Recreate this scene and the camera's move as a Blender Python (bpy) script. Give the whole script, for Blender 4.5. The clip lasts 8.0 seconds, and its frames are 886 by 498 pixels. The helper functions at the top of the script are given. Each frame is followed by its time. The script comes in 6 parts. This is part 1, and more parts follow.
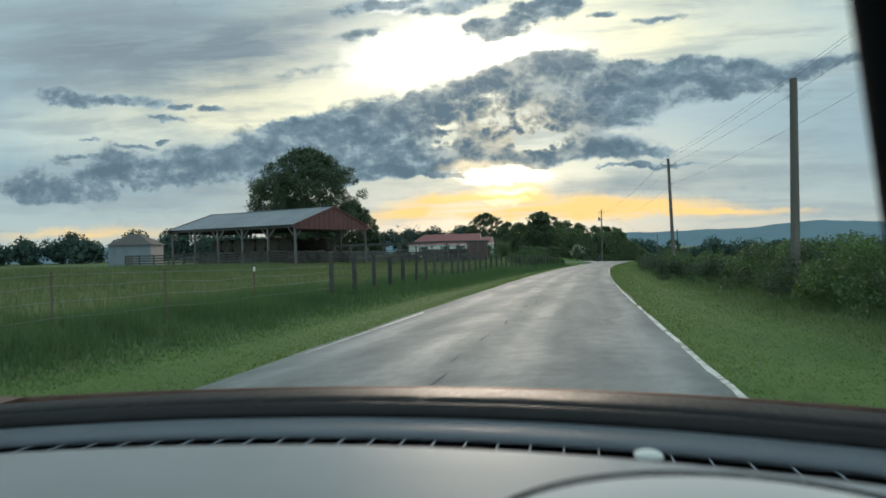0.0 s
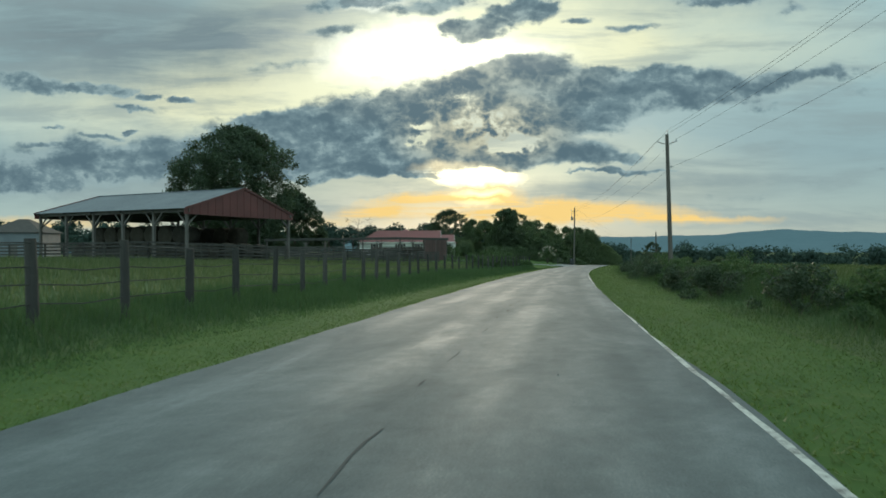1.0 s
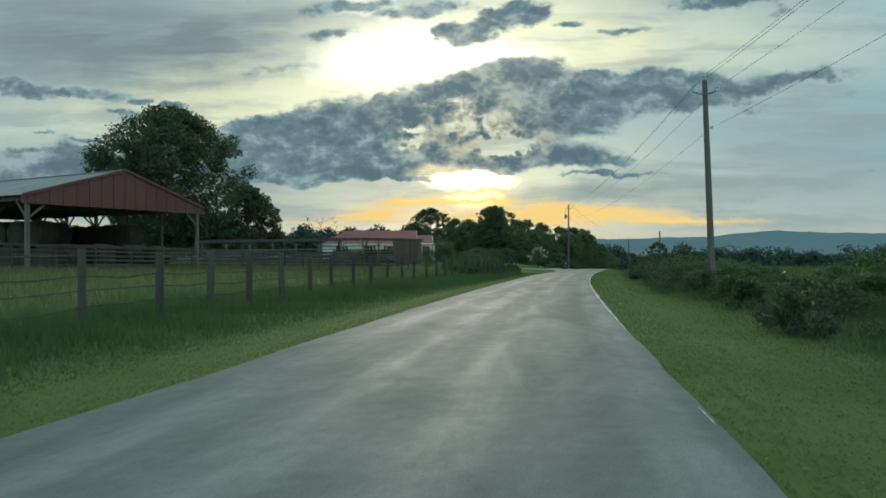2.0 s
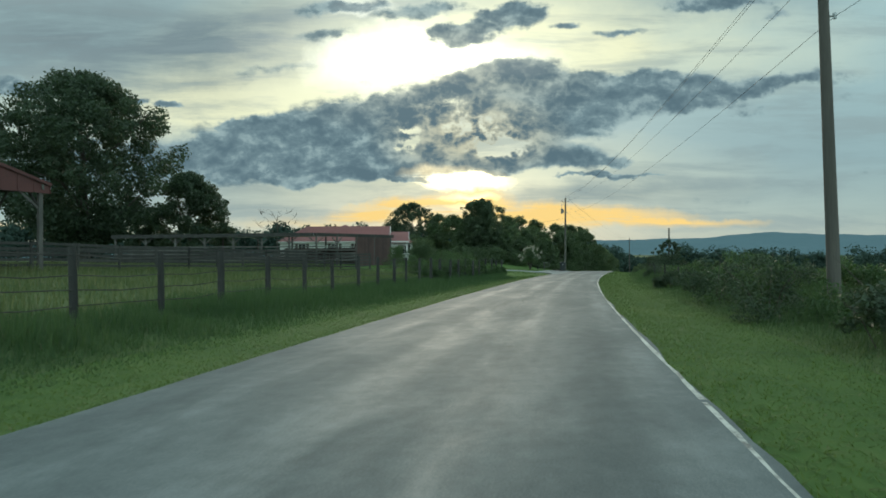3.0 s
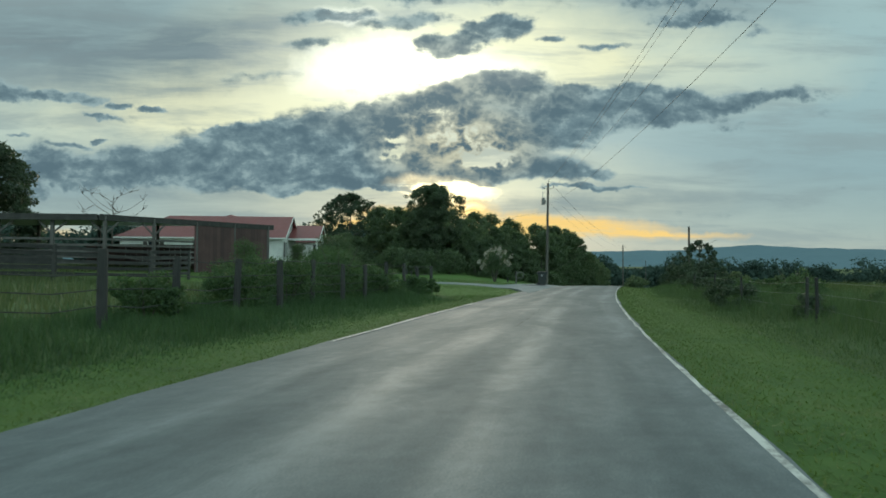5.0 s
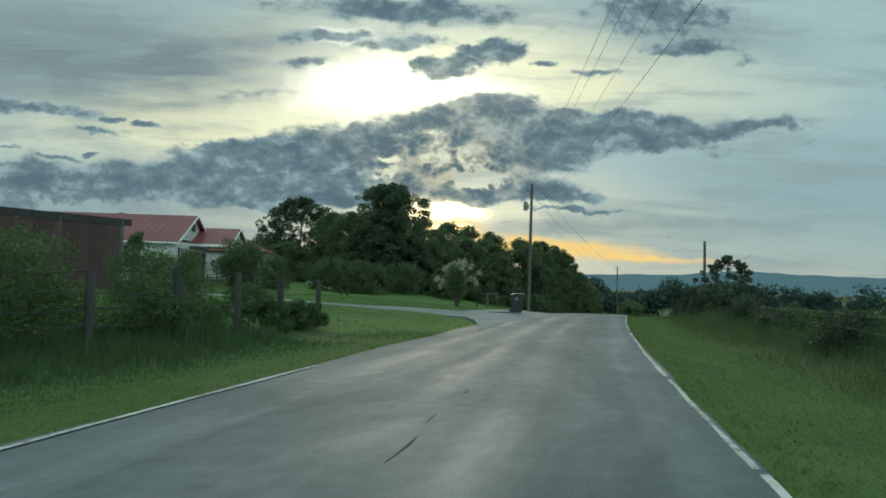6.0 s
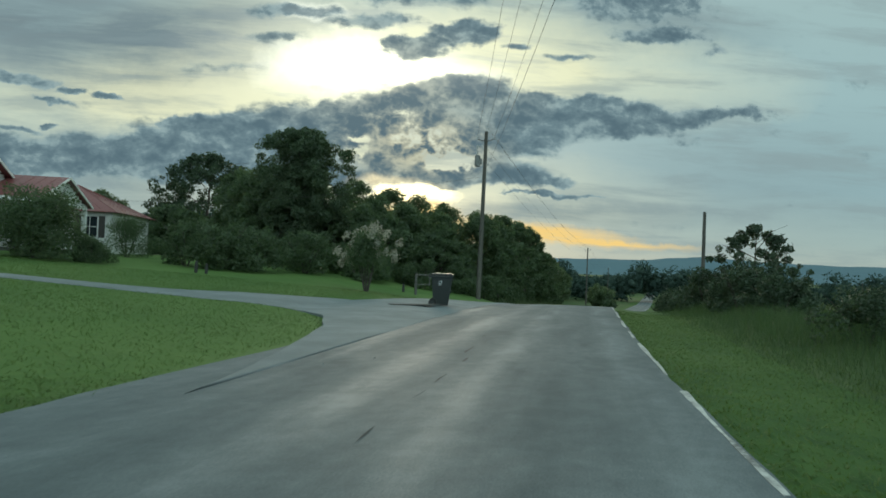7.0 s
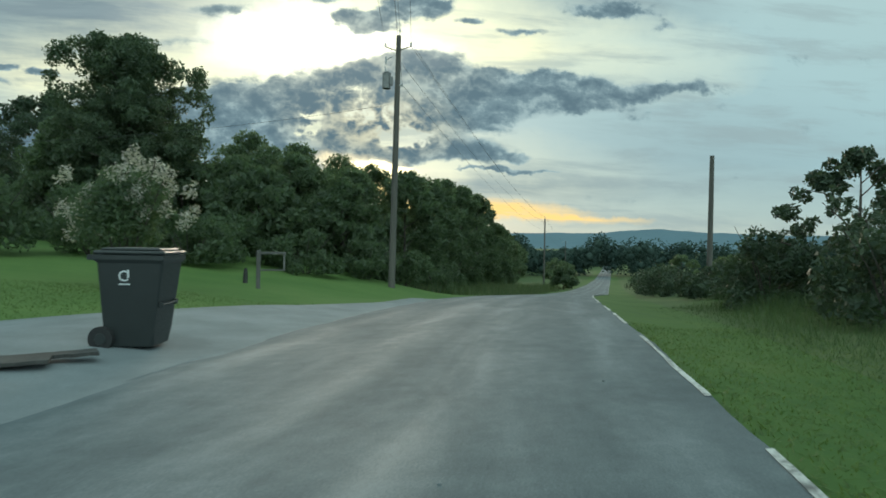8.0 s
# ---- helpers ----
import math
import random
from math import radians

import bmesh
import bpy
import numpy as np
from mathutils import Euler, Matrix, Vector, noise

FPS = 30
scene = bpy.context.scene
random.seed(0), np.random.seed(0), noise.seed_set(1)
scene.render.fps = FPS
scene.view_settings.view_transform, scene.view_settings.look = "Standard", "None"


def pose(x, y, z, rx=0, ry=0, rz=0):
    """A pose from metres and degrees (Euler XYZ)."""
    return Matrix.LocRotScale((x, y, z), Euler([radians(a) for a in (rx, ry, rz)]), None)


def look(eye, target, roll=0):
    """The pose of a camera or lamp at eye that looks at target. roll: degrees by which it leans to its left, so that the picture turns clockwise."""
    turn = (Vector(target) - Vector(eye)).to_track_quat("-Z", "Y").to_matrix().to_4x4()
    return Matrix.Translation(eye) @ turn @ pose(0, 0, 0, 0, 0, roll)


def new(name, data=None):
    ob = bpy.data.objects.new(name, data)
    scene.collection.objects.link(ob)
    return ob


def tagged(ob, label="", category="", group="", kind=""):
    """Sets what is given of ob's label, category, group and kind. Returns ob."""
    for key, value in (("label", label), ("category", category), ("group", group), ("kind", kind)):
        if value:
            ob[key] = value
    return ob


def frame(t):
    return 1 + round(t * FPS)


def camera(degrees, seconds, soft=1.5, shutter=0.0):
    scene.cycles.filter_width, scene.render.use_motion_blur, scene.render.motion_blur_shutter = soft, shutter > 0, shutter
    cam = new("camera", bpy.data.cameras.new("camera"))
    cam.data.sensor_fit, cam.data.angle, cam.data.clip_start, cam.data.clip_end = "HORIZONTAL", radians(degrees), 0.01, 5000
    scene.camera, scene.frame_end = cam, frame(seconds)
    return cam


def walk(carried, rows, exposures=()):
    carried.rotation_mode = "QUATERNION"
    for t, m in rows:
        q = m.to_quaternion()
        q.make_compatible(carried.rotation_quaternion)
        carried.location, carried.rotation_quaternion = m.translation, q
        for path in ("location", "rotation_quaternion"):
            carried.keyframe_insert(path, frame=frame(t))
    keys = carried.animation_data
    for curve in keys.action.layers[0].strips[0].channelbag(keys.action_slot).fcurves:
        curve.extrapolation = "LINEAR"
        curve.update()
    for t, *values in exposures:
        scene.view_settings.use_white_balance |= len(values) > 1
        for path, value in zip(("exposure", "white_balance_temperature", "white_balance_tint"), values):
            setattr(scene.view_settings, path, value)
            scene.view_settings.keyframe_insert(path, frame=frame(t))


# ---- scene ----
from mathutils import Quaternion

# ------------------------------------------------------------------ camera
PATH = [
    (0, (2.392, 2.423, 2.46), (2.373, 4.423, 2.454), -1.5),
    (0.5, (3.729, 9.439, 2.206), (3.759, 11.438, 2.193), -0.4),
    (1, (5.24, 16.475, 2.085), (5.314, 18.473, 2.078), -0.1),
    (1.5, (7.002, 23.735, 1.998), (7.088, 25.733, 1.998), -0.4),
    (3, (11.965, 44.768, 1.573), (12.073, 46.765, 1.579), -0.3),
    (3.5, (13.768, 51.835, 1.376), (13.884, 53.832, 1.387), -0.5),
    (4, (15.484, 58.621, 1.187), (15.609, 60.617, 1.211), -0.8),
    (5.3, (20.527, 76.944, 0.864), (20.701, 78.936, 0.905), 1.0),
    (5.5, (21.419, 79.793, 0.82), (21.597, 81.785, 0.869), 1.5),
    (6, (23.538, 86.776, 0.695), (23.724, 88.765, 0.797), 1.4),
    (6.5, (25.712, 93.699, 0.576), (25.947, 95.683, 0.646), 2.0),
    (7, (28.03, 100.353, 0.428), (28.316, 102.332, 0.475), 2.3),
    (7.5, (30.495, 107.349, 0.332), (30.819, 109.322, 0.407), 1.9),
    (8, (33.055, 114.298, 0.221), (33.479, 116.253, 0.198), 1.1),
]
cam = camera(70.8, 8.0, soft=1.7, shutter=0.05)
walk(cam, [(t, look(eye, target, roll)) for t, eye, target, roll in PATH],
     exposures=[(0, 0.36, 6500, 19), (0.7, 0.17, 6600, 11), (2.0, 0.16, 6600, 10), (3.2, 0.22, 6600, 10), (4.5, 0.18, 6600, 10), (6.0, 0.14, 6600, 10), (6.5, 0.27, 6600, 10), (7.0, 0.1, 6600, 10), (7.5, 0.2, 6600, 11), (8, 0.42, 6600, 11)])

# ------------------------------------------------------------------ world and sun
SUN_AZ, SUN_EL = 3.5, 11.0          # degrees right of +y, degrees up


class Nodes:
    """Short-hand for building a node tree."""

    def __init__(self, tree):
        self.tree = tree
        tree.nodes.clear()

    def add(self, node_type, **props):
        n = self.tree.nodes.new(node_type)
        for k, v in props.items():
            if k == "op":
                n.operation = v
            elif k == "blend":
                n.blend_type = v
            elif k == "data":
                n.data_type = v
            elif k == "kind":
                n.gradient_type = v
            elif k == "vtype":
                n.vector_type = v
            elif k == "dims":
                n.noise_dimensions = v
        return n

    def put(self, sock, v):
        if isinstance(v, bpy.types.NodeSocket):
            self.tree.links.new(v, sock)
        elif v is not None:
            sock.default_value = v

    def math(self, op, a, b=None, c=None, clamp=False):
        n = self.add("ShaderNodeMath", op=op)
        n.use_clamp = clamp
        for s, v in zip(n.inputs, (a, b, c)):
            self.put(s, v)
        return n.outputs[0]

    def vmath(self, op, a, b=None):
        n = self.add("ShaderNodeVectorMath", op=op)
        self.put(n.inputs[0], a)
        self.put(n.inputs[1], b)
        return n.outputs[0]

    def mix(self, f, a, b, blend="MIX"):
        n = self.add("ShaderNodeMix", data="RGBA", blend=blend)
        n.clamp_factor = True
        self.put(n.inputs[0], f)
        self.put(n.inputs[6], (*a, 1) if isinstance(a, tuple) and len(a) == 3 else a)
        self.put(n.inputs[7], (*b, 1) if isinstance(b, tuple) and len(b) == 3 else b)
        return n.outputs[2]

    def noise(self, vec, scale, detail=4.0, rough=0.55, dist=0.0):
        n = self.add("ShaderNodeTexNoise")
        self.put(n.inputs["Vector"], vec)
        n.inputs["Scale"].default_value = scale
        n.inputs["Detail"].default_value = detail
        n.inputs["Roughness"].default_value = rough
        n.inputs["Distortion"].default_value = dist
        return n.outputs["Fac"], n.outputs["Color"]

    def mapping(self, vec, loc=(0, 0, 0), rot=(0, 0, 0), scale=(1, 1, 1), vtype="POINT"):
        n = self.add("ShaderNodeMapping", vtype=vtype)
        self.put(n.inputs[0], vec)
        n.inputs[1].default_value, n.inputs[2].default_value, n.inputs[3].default_value = loc, rot, scale
        return n.outputs[0]

    def smooth(self, v, lo, hi, a=0.0, b=1.0):
        n = self.add("ShaderNodeMapRange")
        n.interpolation_type = "SMOOTHSTEP"
        self.put(n.inputs[0], v)
        for i, x in enumerate((lo, hi, a, b)):
            n.inputs[1 + i].default_value = x
        return n.outputs[0]

    def tone(self, v):
        n = self.add("ShaderNodeCombineColor")
        for s in n.inputs[:3]:
            self.put(s, v)
        return n.outputs[0]

    def ramp(self, v, stops):
        n = self.add("ShaderNodeValToRGB")
        self.put(n.inputs[0], v)
        e = n.color_ramp.elements
        while len(e) < len(stops):
            e.new(0.5)
        for s, (p, c) in zip(e, stops):
            s.position, s.color = p, (*c, 1)
        return n.outputs[0]


world = bpy.data.worlds.new("evening_sky")
scene.world = world
world.use_nodes = True
N = Nodes(world.node_tree)
coords = N.add("ShaderNodeTexCoord").outputs["Generated"]
turned = N.mapping(coords, rot=(0, 0, radians(2.46)))
sep = N.add("ShaderNodeSeparateXYZ")
N.put(sep.inputs[0], turned)
depth = N.math("MAXIMUM", sep.outputs[1], 0.3)
su = N.math("MULTIPLY", N.math("DIVIDE", sep.outputs[0], depth), 10.0)
sv = N.math("MULTIPLY", N.math("DIVIDE", sep.outputs[2], depth), 10.0)
comb = N.add("ShaderNodeCombineXYZ")
N.put(comb.inputs[0], su)
N.put(comb.inputs[1], sv)
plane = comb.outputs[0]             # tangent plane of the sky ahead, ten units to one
_, warp = N.noise(plane, 1.5, 5.0, 0.6)
shift = N.vmath("MULTIPLY", N.vmath("SUBTRACT", warp, (0.5, 0.5, 0.5)), (0.75, 0.42, 0.0))
warped = N.vmath("ADD", plane, shift)


def blobs(rows, vec):
    """Sum of soft ellipses: x, y, half width, half height, tilt in degrees, weight; in hundredths of the sky plane."""
    total = None
    for x, y, rx, ry, tilt, w in rows:
        m = N.mapping(vec, ((x - 784) / 110.9, (441 - y) / 110.9, 0), (0, 0, radians(tilt)), (rx / 110.9, ry / 110.9, 1), "TEXTURE")
        g = N.add("ShaderNodeTexGradient", kind="SPHERICAL")
        N.put(g.inputs[0], m)
        total = N.math("MULTIPLY_ADD", g.outputs[1], w, total if total is not None else 0.0)
    return total


# the dark cloud masses: the long bank, its right arm, the shreds above, the low bars
DARK = [
    (460, 258, 170, 70, 4, 1.9), (590, 248, 190, 84, 5, 2.0), (710, 232, 180, 94, 6, 1.9), (820, 208, 180, 102, 8, 1.7),
    (920, 185, 170, 104, 3, 1.7), (900, 128, 130, 32, 12, 1.1), (1010, 185, 150, 78, 2, 1.9), (1110, 168, 160, 56, 5, 2.0),
    (1210, 160, 130, 48, 2, 1.6), (1285, 172, 110, 36, -6, 1.0), (1365, 147, 66, 30, 4, 1.6), (1460, 134, 90, 20, 2, 1.0),
    (960, 275, 190, 30, 0, 1.8), (760, 272, 240, 40, 0, 1.7), (1070, 278, 90, 12, -2, 0.9), (430, 212, 45, 12, 4, 1.2),
    (130, 288, 280, 60, 3, 1.05), (300, 292, 190, 56, 3, 1.05), (20, 318, 200, 40, 0, 0.8),
    (38, 146, 95, 22, -12, 1.7), (162, 159, 78, 14, -2, 1.9), (246, 173, 38, 9, 0, 1.5), (310, 178, 32, 8, 0, 1.6), (222, 191, 50, 8, -16, 1.4),
    (214, 236, 17, 7, 0, 1.5), (85, 227, 34, 5, -4, 1.1), (170, 242, 46, 6, -3, 0.9), (55, 254, 50, 7, 0, 0.9),
    (760, 12, 120, 22, 4, 1.2), (840, 58, 75, 22, 6, 1.6), (925, 22, 78, 32, 12, 1.6), (800, 46, 50, 16, 0, 1.2), (1012, 40, 40, 10, 6, 1.0),
    (590, 58, 80, 16, 10, 0.95), (610, 8, 110, 16, 4, 1.1), (510, 112, 110, 14, 4, 0.7), (1295, 2, 130, 24, 2, 1.3), (1400, 22, 50, 14, 0, 0.9), (1120, 54, 75, 9, 2, 0.9),
    (1230, -60, 210, 50, 0, 1.3), (760, -45, 300, 40, 0, 1.2),
    (1097, 304, 52, 9, 0, 1.7), (1175, 303, 60, 5, 0, 0.9), (730, 313, 70, 7, -2, 1.4), (1020, 308, 62, 5, 3, 1.1), (895, 301, 34, 6, -4, 1.3), (560, 318, 120, 12, 2, 0.8),
]
density = N.math("MINIMUM", blobs(DARK, warped), 1.0)
fine, _ = N.noise(N.mapping(plane, scale=(0.75, 1.6, 1)), 1.9, 9.0, 0.58, 0.25)
fine = N.math("SUBTRACT", fine, 0.5)
puff, _ = N.noise(N.mapping(plane, loc=(3.1, 0.4, 1.0), scale=(1.0, 1.35, 1)), 4.6, 7.0, 0.6, 0.35)
puff = N.math("SUBTRACT", puff, 0.5)
broad, _ = N.noise(N.mapping(plane, loc=(5.3, 1.7, 2.0), scale=(0.45, 1.6, 1)), 0.8, 7.0, 0.6)
broad = N.math("SUBTRACT", broad, 0.5)
streak, _ = N.noise(N.mapping(plane, loc=(1.3, 7.7, 0.0), rot=(0, 0, radians(-6)), scale=(0.28, 1.9, 1)), 1.3, 9.0, 0.62, 0.3)
raw = N.math("MULTIPLY_ADD", fine, 1.35, N.math("MULTIPLY_ADD", broad, 0.45, density))
lumpy = blobs([(790, 215, 300, 120, 6, 1.0), (860, 40, 200, 60, 10, 0.8)], plane)
raw = N.math("MULTIPLY_ADD", puff, N.math("MULTIPLY_ADD", lumpy, 1.25, 0.2), raw)
# small rounded puffs within the bank, with bright gaps between some of them
cells = N.add("ShaderNodeTexVoronoi")
N.put(cells.inputs["Vector"], N.vmath("ADD", N.mapping(plane, scale=(0.85, 1.5, 1)), N.vmath("MULTIPLY", N.vmath("SUBTRACT", warp, (0.5, 0.5, 0.5)), (1.6, 1.6, 0.0))))
cells.inputs["Scale"].default_value = 2.7
cell = N.math("SUBTRACT", 0.42, cells.outputs["Distance"])
raw = N.math("MULTIPLY_ADD", cell, N.math("MULTIPLY_ADD", lumpy, 0.55, 0.15), raw)
gaps = blobs([(737, 236, 26, 44, 10, 1.2), (875, 232, 100, 48, -8, 0.95), (905, 262, 60, 18, 0, 0.9), (800, 182, 46, 14, 0, 0.7)], warped)
raw = N.math("SUBTRACT", raw, N.math("MULTIPLY", gaps, N.math("MULTIPLY_ADD", cell, -2.0, N.math("MULTIPLY_ADD", puff, -2.6, 0.75))))
cover = N.smooth(raw, 0.12, 0.66)
tone = N.math("MULTIPLY_ADD", puff, 1.1, N.math("MULTIPLY_ADD", fine, 1.0, N.math("MULTIPLY_ADD", cell, 0.6, N.math("MULTIPLY", raw, 0.6))))
core = N.smooth(tone, -0.05, 0.95)

# clear sky between, lit from behind the clouds
nishita = N.add("ShaderNodeTexSky")
nishita.sky_type, nishita.sun_disc = "NISHITA", False
nishita.sun_elevation, nishita.sun_rotation = radians(SUN_EL), radians(SUN_AZ)
nishita.dust_density = 2.0
elev = N.math("MULTIPLY", sv, 0.2, clamp=True)
clear = N.ramp(elev, [(0.0, (0.37, 0.46, 0.42)), (0.12, (0.3, 0.44, 0.44)), (0.3, (0.25, 0.415, 0.455)), (0.62, (0.29, 0.455, 0.475)), (1.0, (0.32, 0.475, 0.48))])
clear = N.mix(0.06, clear, N.vmath("MULTIPLY", nishita.outputs[0], (0.1, 0.1, 0.1)))
veil = blobs([(720, 100, 520, 200, 5, 1.25), (300, 180, 480, 110, 4, 0.9), (1120, 80, 520, 120, 0, 0.8), (800, 300, 620, 90, 0, 0.7)], warped)
veil = N.math("MULTIPLY", veil, N.math("MULTIPLY_ADD", broad, 1.6, 1.0), clamp=True)
clear = N.mix(veil, clear, (0.75, 0.79, 0.55))
sheet = blobs([(130, 55, 560, 170, 0, 1.5), (420, 90, 300, 70, 5, 0.8), (520, 20, 260, 60, 8, 0.6), (100, 285, 420, 70, 3, 1.0), (420, 335, 520, 60, 2, 0.9), (1080, 345, 420, 36, 2, 0.8), (1300, -20, 300, 70, 0, 0.9), (1480, 270, 520, 190, 0, 0.55)], warped)
sheet = N.math("MULTIPLY", N.math("MULTIPLY", sheet, N.math("MULTIPLY_ADD", streak, 1.9, -0.15)), 0.85, clamp=True)
clear = N.mix(sheet, clear, (0.165, 0.235, 0.26))
thin = N.math("MULTIPLY", N.smooth(streak, 0.46, 0.66), 0.5)
clear = N.mix(thin, clear, (0.235, 0.32, 0.335))
bars, _ = N.noise(N.mapping(plane, loc=(2.2, 3.1, 0.5), rot=(0, 0, radians(-4)), scale=(0.22, 4.2, 1)), 1.5, 7.0, 0.6, 0.3)
amber = blobs([(700, 366, 130, 20, 8, 1.5), (850, 372, 220, 26, 0, 1.3), (1010, 380, 280, 22, 0, 1.3), (1180, 394, 220, 12, 0, 1.1), (600, 388, 200, 14, 0, 0.5), (60, 400, 260, 16, 0, 0.6), (845, 345, 90, 26, 0, 0.9)], warped)
amber = N.math("MULTIPLY", amber, N.smooth(bars, 0.32, 0.6, 0.25, 1.25), clamp=True)
clear = N.mix(amber, clear, (0.84, 0.60, 0.22))
shade = N.ramp(core, [(0.0, (0.265, 0.375, 0.392)), (0.4, (0.148, 0.232, 0.262)), (1.0, (0.088, 0.15, 0.183))])
warm_rim = blobs([(850, 240, 190, 80, 0, 0.9), (780, 120, 340, 120, 0, 0.45)], plane)
shade = N.mix(N.math("MULTIPLY", warm_rim, N.math("SUBTRACT", 1.0, core), clamp=True), shade, (0.60, 0.56, 0.36))
sky_color = N.mix(cover, clear, shade)
open_part = N.math("MULTIPLY_ADD", cover, -0.85, 1.0)
glow_high = N.math("MULTIPLY", N.math("MULTIPLY", blobs([(720, 106, 190, 66, 4, 0.5), (790, 96, 240, 58, 0, 0.42), (670, 76, 150, 50, 20, 0.4), (900, 98, 150, 30, -4, 0.4), (652, 6, 70, 20, 0, 0.7), (750, 95, 380, 150, 0, 0.3)], warped), open_part), N.math("MULTIPLY_ADD", streak, 1.5, 0.2))
glow_low = N.math("MULTIPLY", blobs([(832, 312, 112, 24, -2, 2.2), (765, 298, 60, 12, 4, 0.9), (845, 347, 60, 10, 0, 0.8), (840, 366, 45, 9, 0, 0.5), (840, 335, 190, 50, 0, 0.16)], warped), N.math("MULTIPLY", N.math("MULTIPLY_ADD", cover, -0.7, 1.0), N.smooth(bars, 0.3, 0.55, 0.45, 1.1)))
sky_color = N.mix(1.0, sky_color, N.mix(glow_high, (0, 0, 0), (1.0, 1.0, 0.84)), "ADD")
sky_color = N.mix(1.0, sky_color, N.mix(glow_low, (0, 0, 0), (1.4, 1.12, 0.55)), "ADD")
# fill light: the unseen sky opposite the sunset is raised to brighten shaded sides
opposite = N.smooth(N.math("MULTIPLY", sep.outputs[1], -1.0), -0.35, 0.5, 1.0, 2.3)
sky_color = N.mix(1.0, sky_color, N.tone(opposite), "MULTIPLY")
back = N.add("ShaderNodeBackground")
N.put(back.inputs[0], sky_color)
back.inputs[1].default_value = 1.0
out = N.add("ShaderNodeOutputWorld")
N.put(out.inputs[0], back.outputs[0])

sun = new("sun", bpy.data.lights.new("sun", "SUN"))
sun.data.energy, sun.data.angle, sun.data.color = 1.2, radians(18), (1.0, 0.88, 0.68)
az, el = radians(SUN_AZ), radians(SUN_EL)
sun.matrix_world = look((100 * math.sin(az) * math.cos(el), 100 * math.cos(az) * math.cos(el), 100 * math.sin(el)), (0, 0, 0))

# ------------------------------------------------------------------ materials


def surface(name, colours, scale=4.0, fine_scale=40.0, rough=0.8, bump=0.3, bump_dist=0.02, metal=0.0, space="Object", spec=0.5, vary=0.0, stretch=(1, 1, 1), detail=5.0):
    """A principled material whose colour wanders between the given colours at two scales."""
    m = bpy.data.materials.new(name)
    m.use_nodes = True
    n = Nodes(m.node_tree)
    p = n.add("ShaderNodeBsdfPrincipled")
    o = n.add("ShaderNodeOutputMaterial")
    n.put(o.inputs[0], p.outputs[0])
    vec = n.mapping(n.add("ShaderNodeTexCoord").outputs[space], scale=stretch)
    big, _ = n.noise(vec, scale, detail, 0.6)
    small, _ = n.noise(vec, fine_scale, 4.0, 0.65)
    f = n.math("MULTIPLY_ADD", small, 0.45, n.math("MULTIPLY", big, 0.55))
    if vary:
        f = n.math("MULTIPLY_ADD", n.math("SUBTRACT", n.add("ShaderNodeObjectInfo").outputs["Random"], 0.5), vary, f)
    stops = [(0.3 + 0.4 * i / max(len(colours) - 1, 1), c) for i, c in enumerate(colours)]
    col = n.ramp(f, stops)
    n.put(p.inputs["Base Color"], col)
    p.inputs["Metallic"].default_value = metal
    p.inputs["Specular IOR Level"].default_value = spec
    n.put(p.inputs["Roughness"], n.smooth(small, 0.3, 0.7, max(rough - 0.1, 0.02), min(rough + 0.1, 1)))
    b = n.add("ShaderNodeBump")
    b.inputs["Strength"].default_value, b.inputs["Distance"].default_value = bump, bump_dist
    n.put(b.inputs["Height"], f)
    n.put(p.inputs["Normal"], b.outputs[0])
    return m


def leaf_surface(name, dark, light, warm, through_light=0.3, spec=0.3):
    """Leaves: colour differs from leaf to leaf, some light passes through."""
    m = bpy.data.materials.new(name)
    m.use_nodes = True
    n = Nodes(m.node_tree)
    o = n.add("ShaderNodeOutputMaterial")
    p = n.add("ShaderNodeBsdfPrincipled")
    tr = n.add("ShaderNodeBsdfTranslucent")
    mixs = n.add("ShaderNodeMixShader")
    isl = n.add("ShaderNodeNewGeometry").outputs["Random Per Island"]
    big, _ = n.noise(n.add("ShaderNodeTexCoord").outputs["Object"], 0.35, 3.0)
    f = n.math("MULTIPLY_ADD", isl, 0.6, n.math("MULTIPLY", big, 0.5))
    col = n.ramp(f, [(0.15, dark), (0.6, light), (0.95, warm)])
    n.put(p.inputs["Base Color"], col)
    p.inputs["Roughness"].default_value = 0.55
    p.inputs["Specular IOR Level"].default_value = spec
    n.put(tr.inputs[0], n.mix(1.0, col, (1.38, 1.55, 1.0), "MULTIPLY"))
    mixs.inputs[0].default_value = through_light
    n.put(mixs.inputs[1], p.outputs[0])
    n.put(mixs.inputs[2], tr.outputs[0])
    n.put(o.inputs[0], mixs.outputs[0])
    return m


